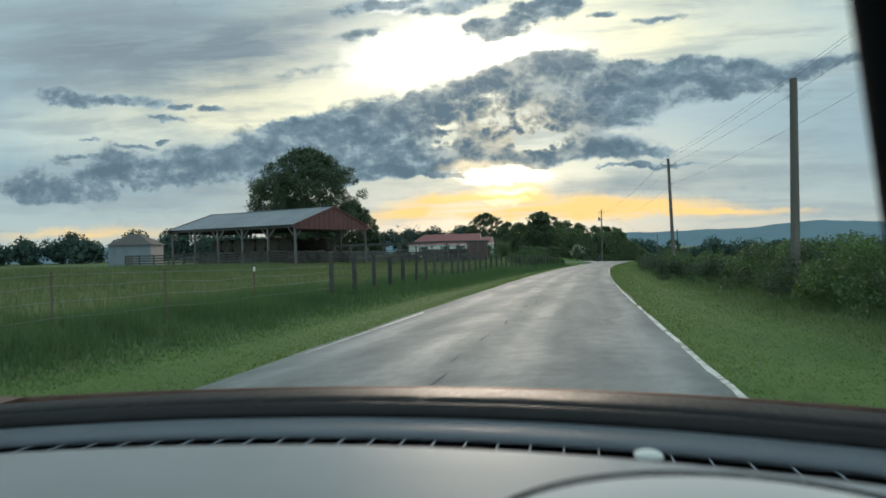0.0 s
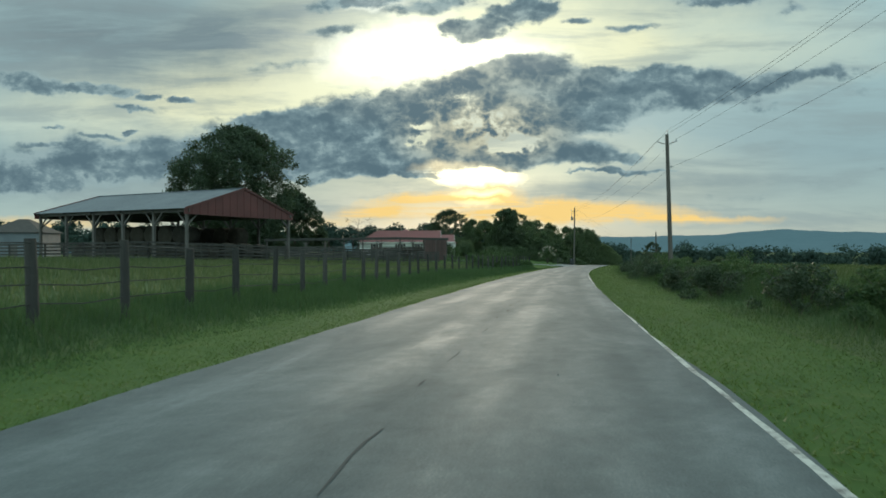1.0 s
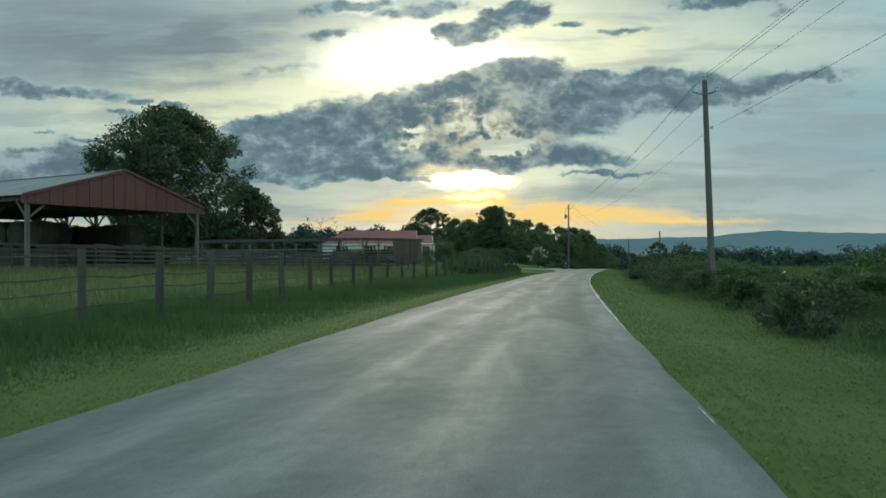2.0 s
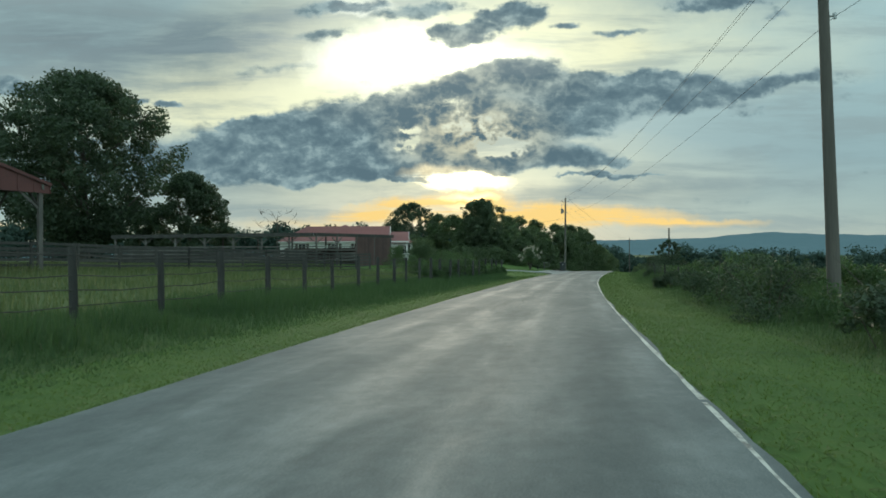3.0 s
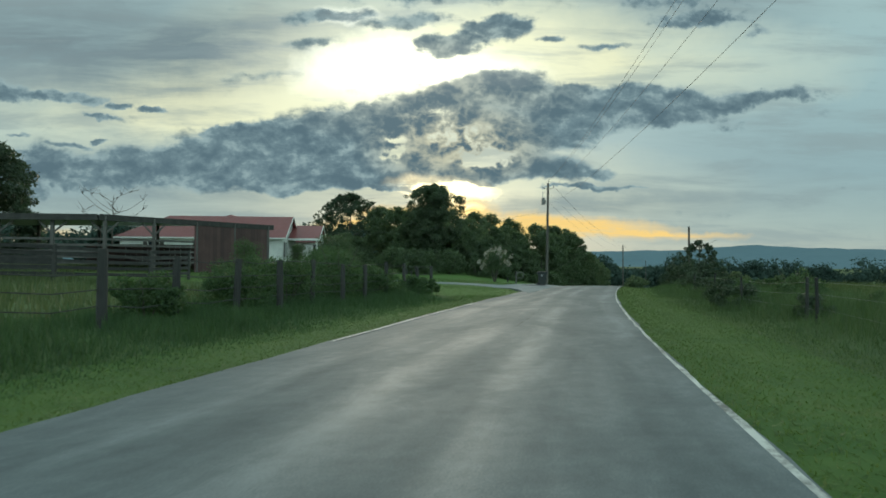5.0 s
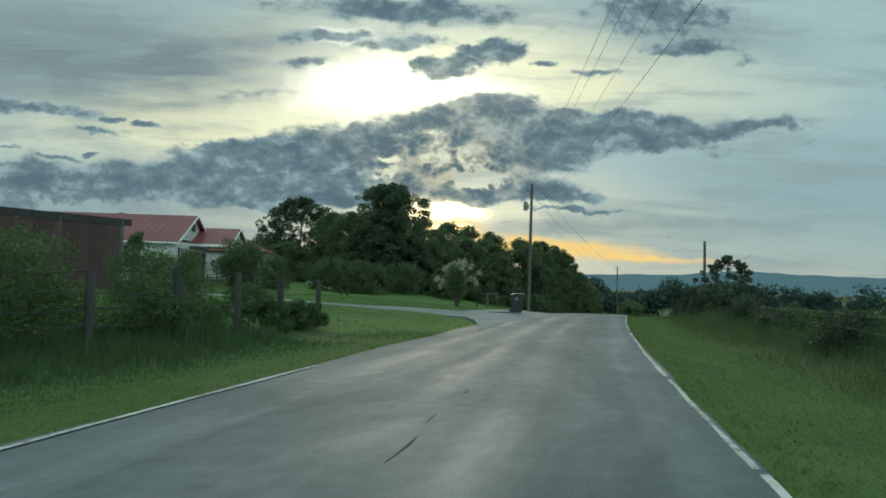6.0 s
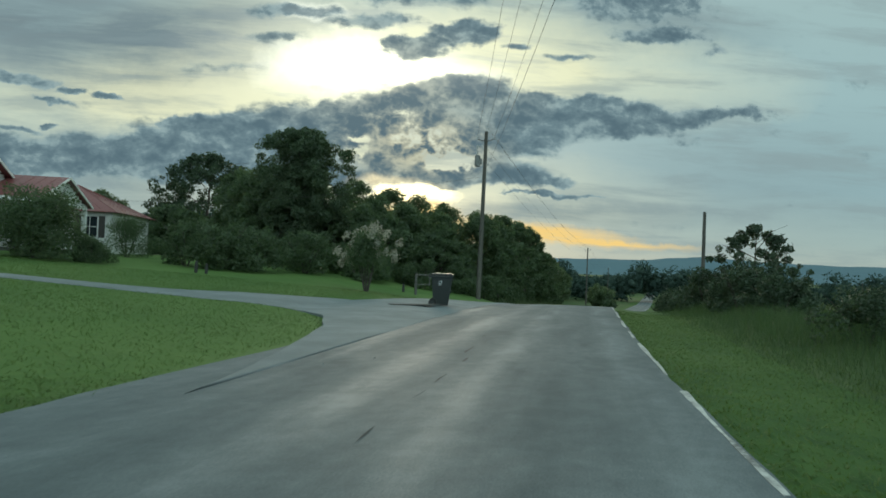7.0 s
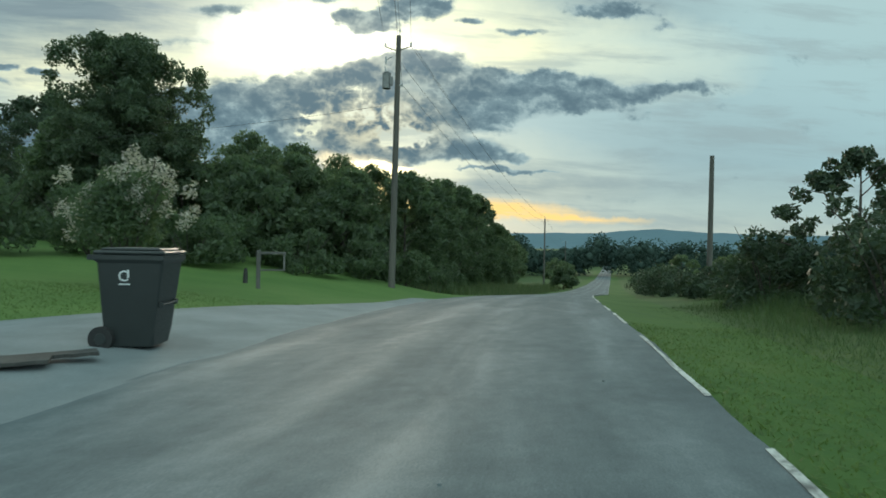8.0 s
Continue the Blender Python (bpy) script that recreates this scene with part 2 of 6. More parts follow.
def asphalt_surface():
    """Old asphalt: chippings, long wheel tracks, patches; the map runs across (x) and along (y) the road in metres."""
    m = bpy.data.materials.new("asphalt")
    m.use_nodes = True
    n = Nodes(m.node_tree)
    o = n.add("ShaderNodeOutputMaterial")
    p = n.add("ShaderNodeBsdfPrincipled")
    n.put(o.inputs[0], p.outputs[0])
    uv = n.add("ShaderNodeTexCoord").outputs["UV"]
    grain, _ = n.noise(uv, 60.0, 3.0, 0.7)
    streak, _ = n.noise(n.mapping(uv, scale=(1.0, 0.045, 1)), 1.6, 4.0, 0.55)
    patch, _ = n.noise(n.mapping(uv, scale=(1.0, 0.34, 1)), 0.8, 7.0, 0.66, 0.7)
    blot, _ = n.noise(uv, 3.5, 5.0, 0.7)
    # polished wheel tracks, two in each lane, that wander a little
    across = n.add("ShaderNodeSeparateXYZ")
    n.put(across.inputs[0], uv)
    wander, _ = n.noise(n.mapping(uv, scale=(0.3, 0.06, 1)), 1.0, 3.0)
    lane = n.math("MULTIPLY_ADD", wander, 0.5, n.math("SUBTRACT", across.outputs[0], 0.25))
    track = None
    for c, w in ((0.4, 0.42), (2.0, 0.4), (-0.75, 0.5), (-2.1, 0.45)):
        g = n.smooth(n.math("ABSOLUTE", n.math("SUBTRACT", lane, c)), 0.05, w, 1.0, 0.0)
        track = g if track is None else n.math("MAXIMUM", track, g)
    track = n.math("MULTIPLY", track, n.smooth(n.math("MULTIPLY_ADD", streak, 0.6, n.math("MULTIPLY", patch, 0.5)), 0.38, 0.7, 0.35, 1.0))
    f = n.math("ADD", n.math("MULTIPLY", streak, 0.3), n.math("MULTIPLY", patch, 0.7))
    f = n.math("MULTIPLY_ADD", n.math("SUBTRACT", blot, 0.5), 0.5, f)
    f = n.math("MULTIPLY_ADD", n.math("SUBTRACT", grain, 0.5), 0.7, f)
    f = n.math("MULTIPLY_ADD", track, 0.13, n.math("SUBTRACT", f, 0.05))
    col = n.ramp(f, [(0.28, (0.064, 0.085, 0.092)), (0.5, (0.1, 0.125, 0.133)), (0.74, (0.165, 0.195, 0.203))])
    n.put(p.inputs["Base Color"], col)
    n.put(p.inputs["Roughness"], n.math("MULTIPLY_ADD", track, -0.075, n.smooth(n.math("MULTIPLY_ADD", streak, 0.3, patch), 0.4, 0.9, 0.84, 0.74)))
    p.inputs["Specular IOR Level"].default_value = 0.3
    b = n.add("ShaderNodeBump")
    b.inputs["Strength"].default_value, b.inputs["Distance"].default_value = 0.35, 0.006
    n.put(b.inputs["Height"], n.math("MULTIPLY_ADD", blot, 0.5, grain))
    n.put(p.inputs["Normal"], b.outputs[0])
    return m


def worn_paint(name, colour, under):
    """Road paint that has worn through in places."""
    m = bpy.data.materials.new(name)
    m.use_nodes = True
    n = Nodes(m.node_tree)
    o = n.add("ShaderNodeOutputMaterial")
    p = n.add("ShaderNodeBsdfPrincipled")
    n.put(o.inputs[0], p.outputs[0])
    uv = n.add("ShaderNodeTexCoord").outputs["UV"]
    a, _ = n.noise(uv, 9.0, 6.0, 0.7)
    b, _ = n.noise(uv, 0.8, 3.0, 0.6)
    n.put(p.inputs["Base Color"], n.mix(n.smooth(n.math("MULTIPLY_ADD", b, 0.8, a), 0.78, 1.12), colour, under))
    p.inputs["Roughness"].default_value = 0.7
    return m


ASPHALT = asphalt_surface()
PAINT = worn_paint("worn_white_paint", (0.5, 0.51, 0.48), (0.1, 0.1, 0.098))
SEAL = surface("crack_sealer", [(0.06, 0.064, 0.066), (0.085, 0.09, 0.092)], 3, 30, 0.92, 0.2, spec=0.1)
VERGE = surface("mown_grass", [(0.026, 0.064, 0.02), (0.048, 0.1, 0.028), (0.068, 0.122, 0.035), (0.1, 0.128, 0.048)], 0.3, 2.2, 0.95, 0.15, 0.03, spec=0.1)
FIELD = surface("rough_pasture", [(0.04, 0.072, 0.029), (0.066, 0.104, 0.04), (0.11, 0.132, 0.062)], 0.12, 3.0, 0.95, 0.4, 0.08, spec=0.1)
LAWN = surface("lawn_grass", [(0.06, 0.118, 0.034), (0.092, 0.158, 0.046), (0.13, 0.19, 0.062)], 0.25, 6.0, 0.95, 0.3, 0.04, spec=0.1)
GRAVEL = surface("pale_gravel", [(0.105, 0.125, 0.131), (0.16, 0.182, 0.188), (0.24, 0.265, 0.272)], 0.9, 45.0, 0.9, 0.6, 0.02)
BLADE = leaf_surface("grass_blades", (0.06, 0.102, 0.031), (0.085, 0.132, 0.041), (0.115, 0.152, 0.054), 0.45)
RANK = leaf_surface("rank_grass", (0.034, 0.068, 0.032), (0.052, 0.096, 0.042), (0.076, 0.122, 0.054), 0.4)
FIELDBLADE = leaf_surface("field_grass_blades", (0.044, 0.068, 0.024), (0.064, 0.09, 0.032), (0.095, 0.115, 0.046), 0.3)
SEED = leaf_surface("seed_grass", (0.05, 0.08, 0.034), (0.085, 0.112, 0.05), (0.16, 0.17, 0.09), 0.35)
WEED = leaf_surface("weed_leaves", (0.038, 0.072, 0.034), (0.06, 0.102, 0.045), (0.09, 0.13, 0.056), 0.4)
OAK = leaf_surface("oak_leaves", (0.034, 0.054, 0.036), (0.05, 0.075, 0.046), (0.066, 0.092, 0.054), 0.3)
HEDGE = leaf_surface("hedge_leaves", (0.06, 0.087, 0.053), (0.092, 0.128, 0.075), (0.116, 0.145, 0.085), 0.5)
CEDAR = leaf_surface("cedar_needles", (0.05, 0.078, 0.05), (0.078, 0.108, 0.066), (0.1, 0.128, 0.076), 0.35)
BLOSSOM = leaf_surface("pale_blossom", (0.24, 0.215, 0.2), (0.38, 0.345, 0.325), (0.5, 0.46, 0.43), 0.35)
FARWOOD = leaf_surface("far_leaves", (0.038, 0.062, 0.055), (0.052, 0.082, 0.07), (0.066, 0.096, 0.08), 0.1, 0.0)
BARK = surface("grey_bark", [(0.05, 0.042, 0.035), (0.1, 0.085, 0.07)], 3, 30, 0.95, 0.8, 0.03, stretch=(1, 1, 0.25))
POLEWOOD = surface("creosoted_pole", [(0.05, 0.045, 0.04), (0.09, 0.082, 0.072), (0.15, 0.135, 0.115)], 2.0, 26, 0.9, 0.5, 0.01, stretch=(1, 1, 0.06))
POSTWOOD = surface("weathered_post", [(0.022, 0.022, 0.021), (0.042, 0.041, 0.038), (0.07, 0.068, 0.063)], 4, 40, 0.95, 0.6, 0.015, stretch=(1, 1, 0.12), vary=0.2)
STEEL = surface("dull_steel", [(0.12, 0.12, 0.115), (0.26, 0.26, 0.255)], 6, 60, 0.5, 0.2, 0.004, metal=0.6)
WIRE = surface("dark_cable", [(0.03, 0.03, 0.032), (0.07, 0.07, 0.072)], 2, 20, 0.6, 0.1, 0.002)
RUST = surface("rusty_tpost", [(0.06, 0.045, 0.035), (0.12, 0.08, 0.055)], 6, 50, 0.8, 0.3, 0.004)
WHITEPAINT = surface("white_paint", [(0.6, 0.6, 0.58), (0.78, 0.78, 0.75)], 2, 30, 0.6, 0.15, 0.004)
CERAMIC = surface("grey_porcelain", [(0.3, 0.31, 0.32), (0.5, 0.51, 0.52)], 3, 20, 0.25, 0.05, 0.002)
GALV = surface("galvanised_sheet", [(0.13, 0.15, 0.175), (0.18, 0.205, 0.235), (0.24, 0.265, 0.295)], 0.5, 9, 0.4, 0.15, 0.01, metal=0.75, vary=0.12)
REDSHEET = surface("red_sheet_metal", [(0.075, 0.023, 0.022), (0.108, 0.032, 0.03), (0.138, 0.042, 0.039)], 0.7, 10, 0.5, 0.15, 0.008, vary=0.15)
REDWOOD = surface("faded_barn_red", [(0.05, 0.03, 0.029), (0.074, 0.04, 0.038), (0.1, 0.056, 0.052)], 1.2, 20, 0.85, 0.4, 0.01, vary=0.25)
ROOFRED = surface("red_metal_roof", [(0.14, 0.042, 0.042), (0.2, 0.058, 0.056), (0.25, 0.08, 0.075)], 0.4, 8, 0.42, 0.12, 0.008, vary=0.1)
SIDING = surface("white_siding", [(0.5, 0.5, 0.48), (0.68, 0.68, 0.65), (0.76, 0.76, 0.73)], 0.8, 14, 0.6, 0.15, 0.005, vary=0.08)
# white boards with shade and distance haze put into their grey colour
SHADEDBOARD = surface("shaded_white_boards", [(0.09, 0.11, 0.13), (0.125, 0.148, 0.168), (0.16, 0.182, 0.2)], 0.8, 14, 0.7, 0.15, 0.005)
TIMBER = surface("grey_timber", [(0.06, 0.056, 0.052), (0.1, 0.094, 0.088), (0.155, 0.147, 0.137)], 2, 26, 0.9, 0.4, 0.01, stretch=(1, 1, 0.2))
DARKROOF = surface("dark_shingles", [(0.05, 0.045, 0.042), (0.09, 0.08, 0.075)], 2, 18, 0.9, 0.5, 0.02)
# weathered hay, darkened further in colour for the shade inside the barn
HAY = surface("old_hay_with_shade", [(0.02, 0.018, 0.014), (0.036, 0.032, 0.024), (0.056, 0.05, 0.037)], 3, 40, 0.98, 0.9, 0.05, vary=0.3)
BINPLASTIC = surface("dark_bin_plastic", [(0.016, 0.02, 0.02), (0.028, 0.033, 0.033)], 2, 60, 0.42, 0.1, 0.002)
BINMARK = surface("pale_bin_print", [(0.5, 0.52, 0.52), (0.62, 0.63, 0.63)], 5, 60, 0.6, 0.05, 0.001)
RUBBER = surface("black_rubber", [(0.012, 0.012, 0.012), (0.025, 0.025, 0.025)], 5, 60, 0.8, 0.2, 0.003)
# distance haze is put into the ridge's blue-grey base colour
HILL = surface("wooded_hill_painted_haze", [(0.11, 0.17, 0.2), (0.125, 0.19, 0.22), (0.14, 0.205, 0.235)], 0.004, 0.05, 1.0, 0.3, 2.0, spec=0.0)


def glass_surface():
    m = bpy.data.materials.new("window_glass")
    m.use_nodes = True
    n = Nodes(m.node_tree)
    o = n.add("ShaderNodeOutputMaterial")
    p = n.add("ShaderNodeBsdfPrincipled")
    n.put(o.inputs[0], p.outputs[0])
    p.inputs["Base Color"].default_value = (0.02, 0.025, 0.03, 1)
    p.inputs["Roughness"].default_value = 0.06
    f, _ = n.noise(n.add("ShaderNodeTexCoord").outputs["Object"], 1.5, 2.0)
    b = n.add("ShaderNodeBump")
    b.inputs["Strength"].default_value, b.inputs["Distance"].default_value = 0.05, 0.01
    n.put(b.inputs["Height"], f)
    n.put(p.inputs["Normal"], b.outputs[0])
    return m


GLASS = glass_surface()
DASH = surface("grey_dash_vinyl", [(0.6, 0.62, 0.64), (0.66, 0.68, 0.7)], 6, 160, 0.5, 0.12, 0.0006, spec=0.35)
HOODSKIN = surface("grey_hood_vinyl", [(0.5, 0.51, 0.52), (0.56, 0.57, 0.58)], 6, 160, 0.85, 0.12, 0.0006, spec=0.1)
DASHDARK = surface("black_plastic", [(0.012, 0.012, 0.014), (0.022, 0.022, 0.024)], 6, 120, 0.5, 0.1, 0.0006)
LEDGE = surface("blue_grey_plastic", [(0.22, 0.25, 0.29), (0.26, 0.29, 0.33)], 5, 140, 0.5, 0.1, 0.0006)
PILLAR = surface("matt_black_trim", [(0.01, 0.01, 0.011), (0.016, 0.016, 0.017)], 6, 120, 0.95, 0.1, 0.0006, spec=0.05)
CARPAINT = surface("dark_copper_paint", [(0.1, 0.045, 0.03), (0.13, 0.058, 0.04)], 3, 90, 0.6, 0.03, 0.0005, metal=0.3)

# ------------------------------------------------------------------ mesh helpers


def mesh_np(name, verts, faces, mats, smooth=False):
    """A mesh from arrays; all faces have the same number of corners."""
    verts, faces = np.asarray(verts, np.float32), np.asarray(faces, np.int32)
    me = bpy.data.meshes.new(name)
    k = faces.shape[1]
    me.vertices.add(len(verts))
    me.vertices.foreach_set("co", verts.ravel())
    me.loops.add(faces.size)
    me.loops.foreach_set("vertex_index", faces.ravel())
    me.polygons.add(len(faces))
    me.polygons.foreach_set("loop_start", np.arange(0, faces.size, k, dtype=np.int32))
    me.polygons.foreach_set("loop_total", np.full(len(faces), k, np.int32))
    if smooth:
        me.polygons.foreach_set("use_smooth", np.ones(len(faces), bool))
    me.update(calc_edges=True)
    for m in mats if isinstance(mats, (list, tuple)) else (mats,):
        me.materials.append(m)
    return me


def part(name, bm, material, parent=None, label=""):
    """Links a bmesh as one mesh object, under a thing or a part where one is given."""
    me = bpy.data.meshes.new(name)
    bm.normal_update()
    bm.to_mesh(me)
    bm.free()
    me.materials.append(material)
    ob = new(name, me)
    if parent is not None:
        ob.parent = parent
    return tagged(ob, label)


def part_np(name, verts, faces, material, parent=None, label="", smooth=False):
    ob = new(name, mesh_np(name, verts, faces, material, smooth))
    if parent is not None:
        ob.parent = parent
    return tagged(ob, label)


def thing(name, x, y, z, turn=0.0, label="", category="", group=""):
    ob = new(name)
    ob.empty_display_size = 0.3
    ob.matrix_basis = pose(x, y, z, 0, 0, turn)
    return tagged(ob, label, category, group)


def box(bm, x0, x1, y0, y1, z0, z1, m=None, bevel=0.0):
    """A box, with its edges rounded by bevel."""
    vs = bmesh.ops.create_cube(bm, size=1)["verts"]
    bmesh.ops.transform(bm, verts=vs, matrix=Matrix.LocRotScale(((x0 + x1) / 2, (y0 + y1) / 2, (z0 + z1) / 2), None, (x1 - x0, y1 - y0, z1 - z0)))
    if bevel:
        es = list({e for v in vs for e in v.link_edges})
        r = bmesh.ops.bevel(bm, geom=es, offset=bevel, segments=1, affect="EDGES", profile=0.5)
        vs = list({v for f in r["faces"] for v in f.verts} | {v for v in vs if v.is_valid})
    if m is not None:
        bmesh.ops.transform(bm, verts=vs, matrix=m)
    return bm


def rod(bm, a, b, r0, r1=None, sides=8, caps=True):
    """A round bar from a to b, tapering from r0 to r1."""
    a, b = Vector(a), Vector(b)
    r1 = r0 if r1 is None else r1
    q = (b - a).to_track_quat("Z", "Y").to_matrix().to_4x4()
    bmesh.ops.create_cone(bm, cap_ends=caps, segments=sides, radius1=r0, radius2=r1, depth=(b - a).length, matrix=Matrix.Translation((a + b) / 2) @ q)
    return bm


def beam(bm, a, b, w, h):
    """A square bar from a to b."""
    a, b = Vector(a), Vector(b)
    q = (b - a).to_track_quat("Y", "Z").to_matrix().to_4x4()
    box(bm, -w / 2, w / 2, -(b - a).length / 2, (b - a).length / 2, -h / 2, h / 2, Matrix.Translation((a + b) / 2) @ q)
    return bm


def plate(bm, pts, t):
    """A flat slab: its upper outline, and its thickness along the outline's normal."""
    pts = [Vector(p) for p in pts]
    n = (pts[1] - pts[0]).cross(pts[2] - pts[0]).normalized() * t
    top = [bm.verts.new(p) for p in pts]
    low = [bm.verts.new(p - n) for p in pts]
    bm.faces.new(top)
    bm.faces.new(low[::-1])
    k = len(pts)
    for i in range(k):
        bm.faces.new((top[i], low[i], low[(i + 1) % k], top[(i + 1) % k]))
    return bm


# ------------------------------------------------------------------ lie of the land


def line_l(y):
    """Left edge line, from the middle of the road; the road widens towards the drive."""
    return np.interp(y, [0, 10, 25, 50, 75, 100, 130, 200], [-2.46, -2.52, -2.68, -2.86, -3.02, -3.08, -2.9, -2.6])


def line_r(y):
    """Right edge line, from the middle of the road."""
    return np.interp(y, [0, 8, 20, 38, 52, 66, 85, 100, 114, 122, 140, 200], [2.55, 2.53, 2.4, 2.3, 2.37, 2.35, 2.38, 2.46, 2.59, 2.7, 2.7, 2.5])



def mid_x(y):
    """Middle of the road."""
    y = np.asarray(y, float)
    near = np.clip(y, -400, 130)
    base = 3.941e-6 * np.clip(near, -60, 130) ** 3 + 1.69e-5 * near**2 * (near > -60) + 0.22056 * near + 1.7218 - 1.19
    far = np.clip(y - 130, 0, None)
    return base + 0.425 * far + 0.094 * far * np.clip(far / 30, 0, 1)


def road_z(y):
    y = np.asarray(y, float)
    near = 3.29e-7 * y**3 - 3.118e-5 * y**2 - 0.020313 * y + 1.2625
    far = np.interp(y, [118, 121, 124, 127, 130, 133, 137, 143, 150, 161, 182, 197, 242, 302, 420, 700, 3000], [-1.03, -1.08, -1.15, -1.26, -1.41, -1.58, -1.85, -2.3, -2.88, -3.8, -5.3, -6.25, -8.6, -11.0, -13.2, -15, -15])
    back = 1.2625 + 0.012 * -np.clip(y, -100, 0)
    return np.where(y > 118, far, np.where(y < 0, back, near))


def sstep(a, b, v):
    t = np.clip((np.asarray(v, float) - a) / (b - a), 0, 1)
    return t * t * (3 - 2 * t)


def wave(x, y):
    return 0.5 * np.sin(x * 0.31 + 1.3) * np.sin(y * 0.27 + 0.4) + 0.3 * np.sin(x * 0.83 + y * 0.41) + 0.2 * np.sin(x * 0.17 - y * 0.71 + 2.0)


def land_z(x, y):
    """Height of the ground, without the road's slab."""
    x, y = np.asarray(x, float), np.asarray(y, float)
    d = (x - mid_x(y)) * 0.965
    left = sstep(6, 34, -d - 24 * sstep(146, 170, y))
    z = road_z(y)
    flat_left = road_z(np.minimum(y, 118)) + 0.004 * np.clip(y - 118, 0, 400) * 0
    back = 26 * sstep(146, 170, y)
    z = z + (flat_left - z) * sstep(4, 16, -d - back) * (1 - sstep(230, 420, y))
    z = z + left * 1.15 * (1 - sstep(260, 500, y))
    z = z - 0.16 * sstep(2.6, 4.2, np.abs(d)) * (1 - sstep(5.5, 8.5, np.abs(d)))
    z = z + 0.14 * sstep(3.0, 5.0, -d) * sstep(104, 114, y) * (1 - sstep(150, 170, y))
    z = z - 0.035 - sstep(12, 70, d) * 0.8
    amp = sstep(3.0, 7.0, np.abs(d))
    return z + amp * 0.07 * wave(x, y) + sstep(40, 200, np.abs(d)) * 0.5 * wave(x * 0.1, y * 0.1)


def gz(x, y):
    return float(land_z(x, y))


def side(y, d):
    """The place beside the road at y, d metres to the right of its middle."""
    return float(mid_x(y)) + d / 0.965, y


def cols(*pieces):
    vals = []
    for a, b, n in pieces:
        vals += list(np.linspace(a, b, n, endpoint=False))
    return vals


ds = np.array(cols((-1800, -500, 8), (-500, -120, 14), (-120, -40, 22), (-40, -12, 26), (-12, -3, 26), (-3, 3, 6), (3, 12, 26), (12, 40, 24), (40, 120, 22), (120, 500, 14), (500, 1800, 9)) + [1800.0])
ys = np.array(cols((-300, -40, 14), (-40, 0, 26), (0, 160, 190), (160, 300, 60), (300, 700, 40), (700, 3200, 26)) + [3200.0])
DD, YY = np.meshgrid(ds, ys)
XX = mid_x(np.minimum(YY, 400)) + DD / 0.965
ZZ = land_z(XX, np.minimum(YY, 3000))
nx, ny = len(ds), len(ys)
idx = np.arange(nx * ny).reshape(ny, nx)
quads = np.stack([idx[:-1, :-1], idx[:-1, 1:], idx[1:, 1:], idx[1:, :-1]], -1).reshape(-1, 4)
ground_me = mesh_np("ground", np.stack([XX, YY, ZZ], -1).reshape(-1, 3), quads, [VERGE, FIELD, LAWN], True)
dc = ((DD[:-1, :-1] + DD[1:, 1:]) / 2).ravel()
yc = ((YY[:-1, :-1] + YY[1:, 1:]) / 2).ravel()
slot = np.where((dc > -5.8) & (dc < 5.0), 0, 1)
slot = np.where((dc < -2.4) & (dc > -40) & (yc > 107) & (yc < 165), 2, slot)
ground_me.polygons.foreach_set("material_index", slot.astype(np.int32))
tagged(new("ground", ground_me), "mown green verges and rough pasture beside the road", "ground", kind="structure")


def ribbon(name, y0, y1, lo_of, hi_of, lift, thick, material, step=1.0, crown=0.0, wob=0.0, seed=0):
    """A strip that follows the road between two offsets, with a slab's thickness and a map in metres."""
    rng = np.random.default_rng(seed)
    ny_ = max(int((y1 - y0) / step) + 1, 2)
    yy = np.linspace(y0, y1, ny_)
    lo, hi = np.asarray(lo_of(yy), float), np.asarray(hi_of(yy), float)
    nd = 9 if hi[0] - lo[0] > 2 else 2
    f = np.linspace(0, 1, nd)
    jag0, jag1 = (np.convolve(rng.normal(0, wob, ny_ + 4), np.ones(5) / 5, "valid") if wob else np.zeros(ny_) for _ in (0, 1))
    lo, hi = lo + jag0, hi + jag1
    D = lo[:, None] + (hi - lo)[:, None] * f[None]
    Y = np.repeat(yy[:, None], nd, 1)
    X = mid_x(Y) + D / 0.965
    Z = road_z(Y) + lift - crown * (np.abs(D) / 3.0) ** 2
    top = np.stack([X, Y, Z], -1)
    rim = top[:, [0, -1]].copy()
    low = rim.copy()
    low[..., 2] -= thick
    vs = np.concatenate([top.reshape(-1, 3), low.reshape(-1, 3), rim.reshape(-1, 3)])
    it = np.arange(ny_ * nd).reshape(ny_, nd)
    il = ny_ * nd + np.arange(ny_ * 2).reshape(ny_, 2)
    ir = il + ny_ * 2
    q = [np.stack([it[:-1, :-1], it[:-1, 1:], it[1:, 1:], it[1:, :-1]], -1).reshape(-1, 4)]
    q.append(np.stack([il[:-1, 0], ir[:-1, 0], ir[1:, 0], il[1:, 0]], -1))
    q.append(np.stack([ir[:-1, 1], il[:-1, 1], il[1:, 1], ir[1:, 1]], -1))
    fs = np.concatenate(q)
    me = mesh_np(name, vs, fs, material, True)
    edge_uv = np.stack([D[:, [0, -1]], Y[:, [0, -1]]], -1).reshape(-1, 2)
    uvs = np.concatenate([np.stack([D, Y], -1).reshape(-1, 2), edge_uv, edge_uv]).astype(np.float32)
    layer = me.uv_layers.new(name="UVMap")
    layer.data.foreach_set("uv", uvs[fs.ravel()].ravel())
    return new(name, me)


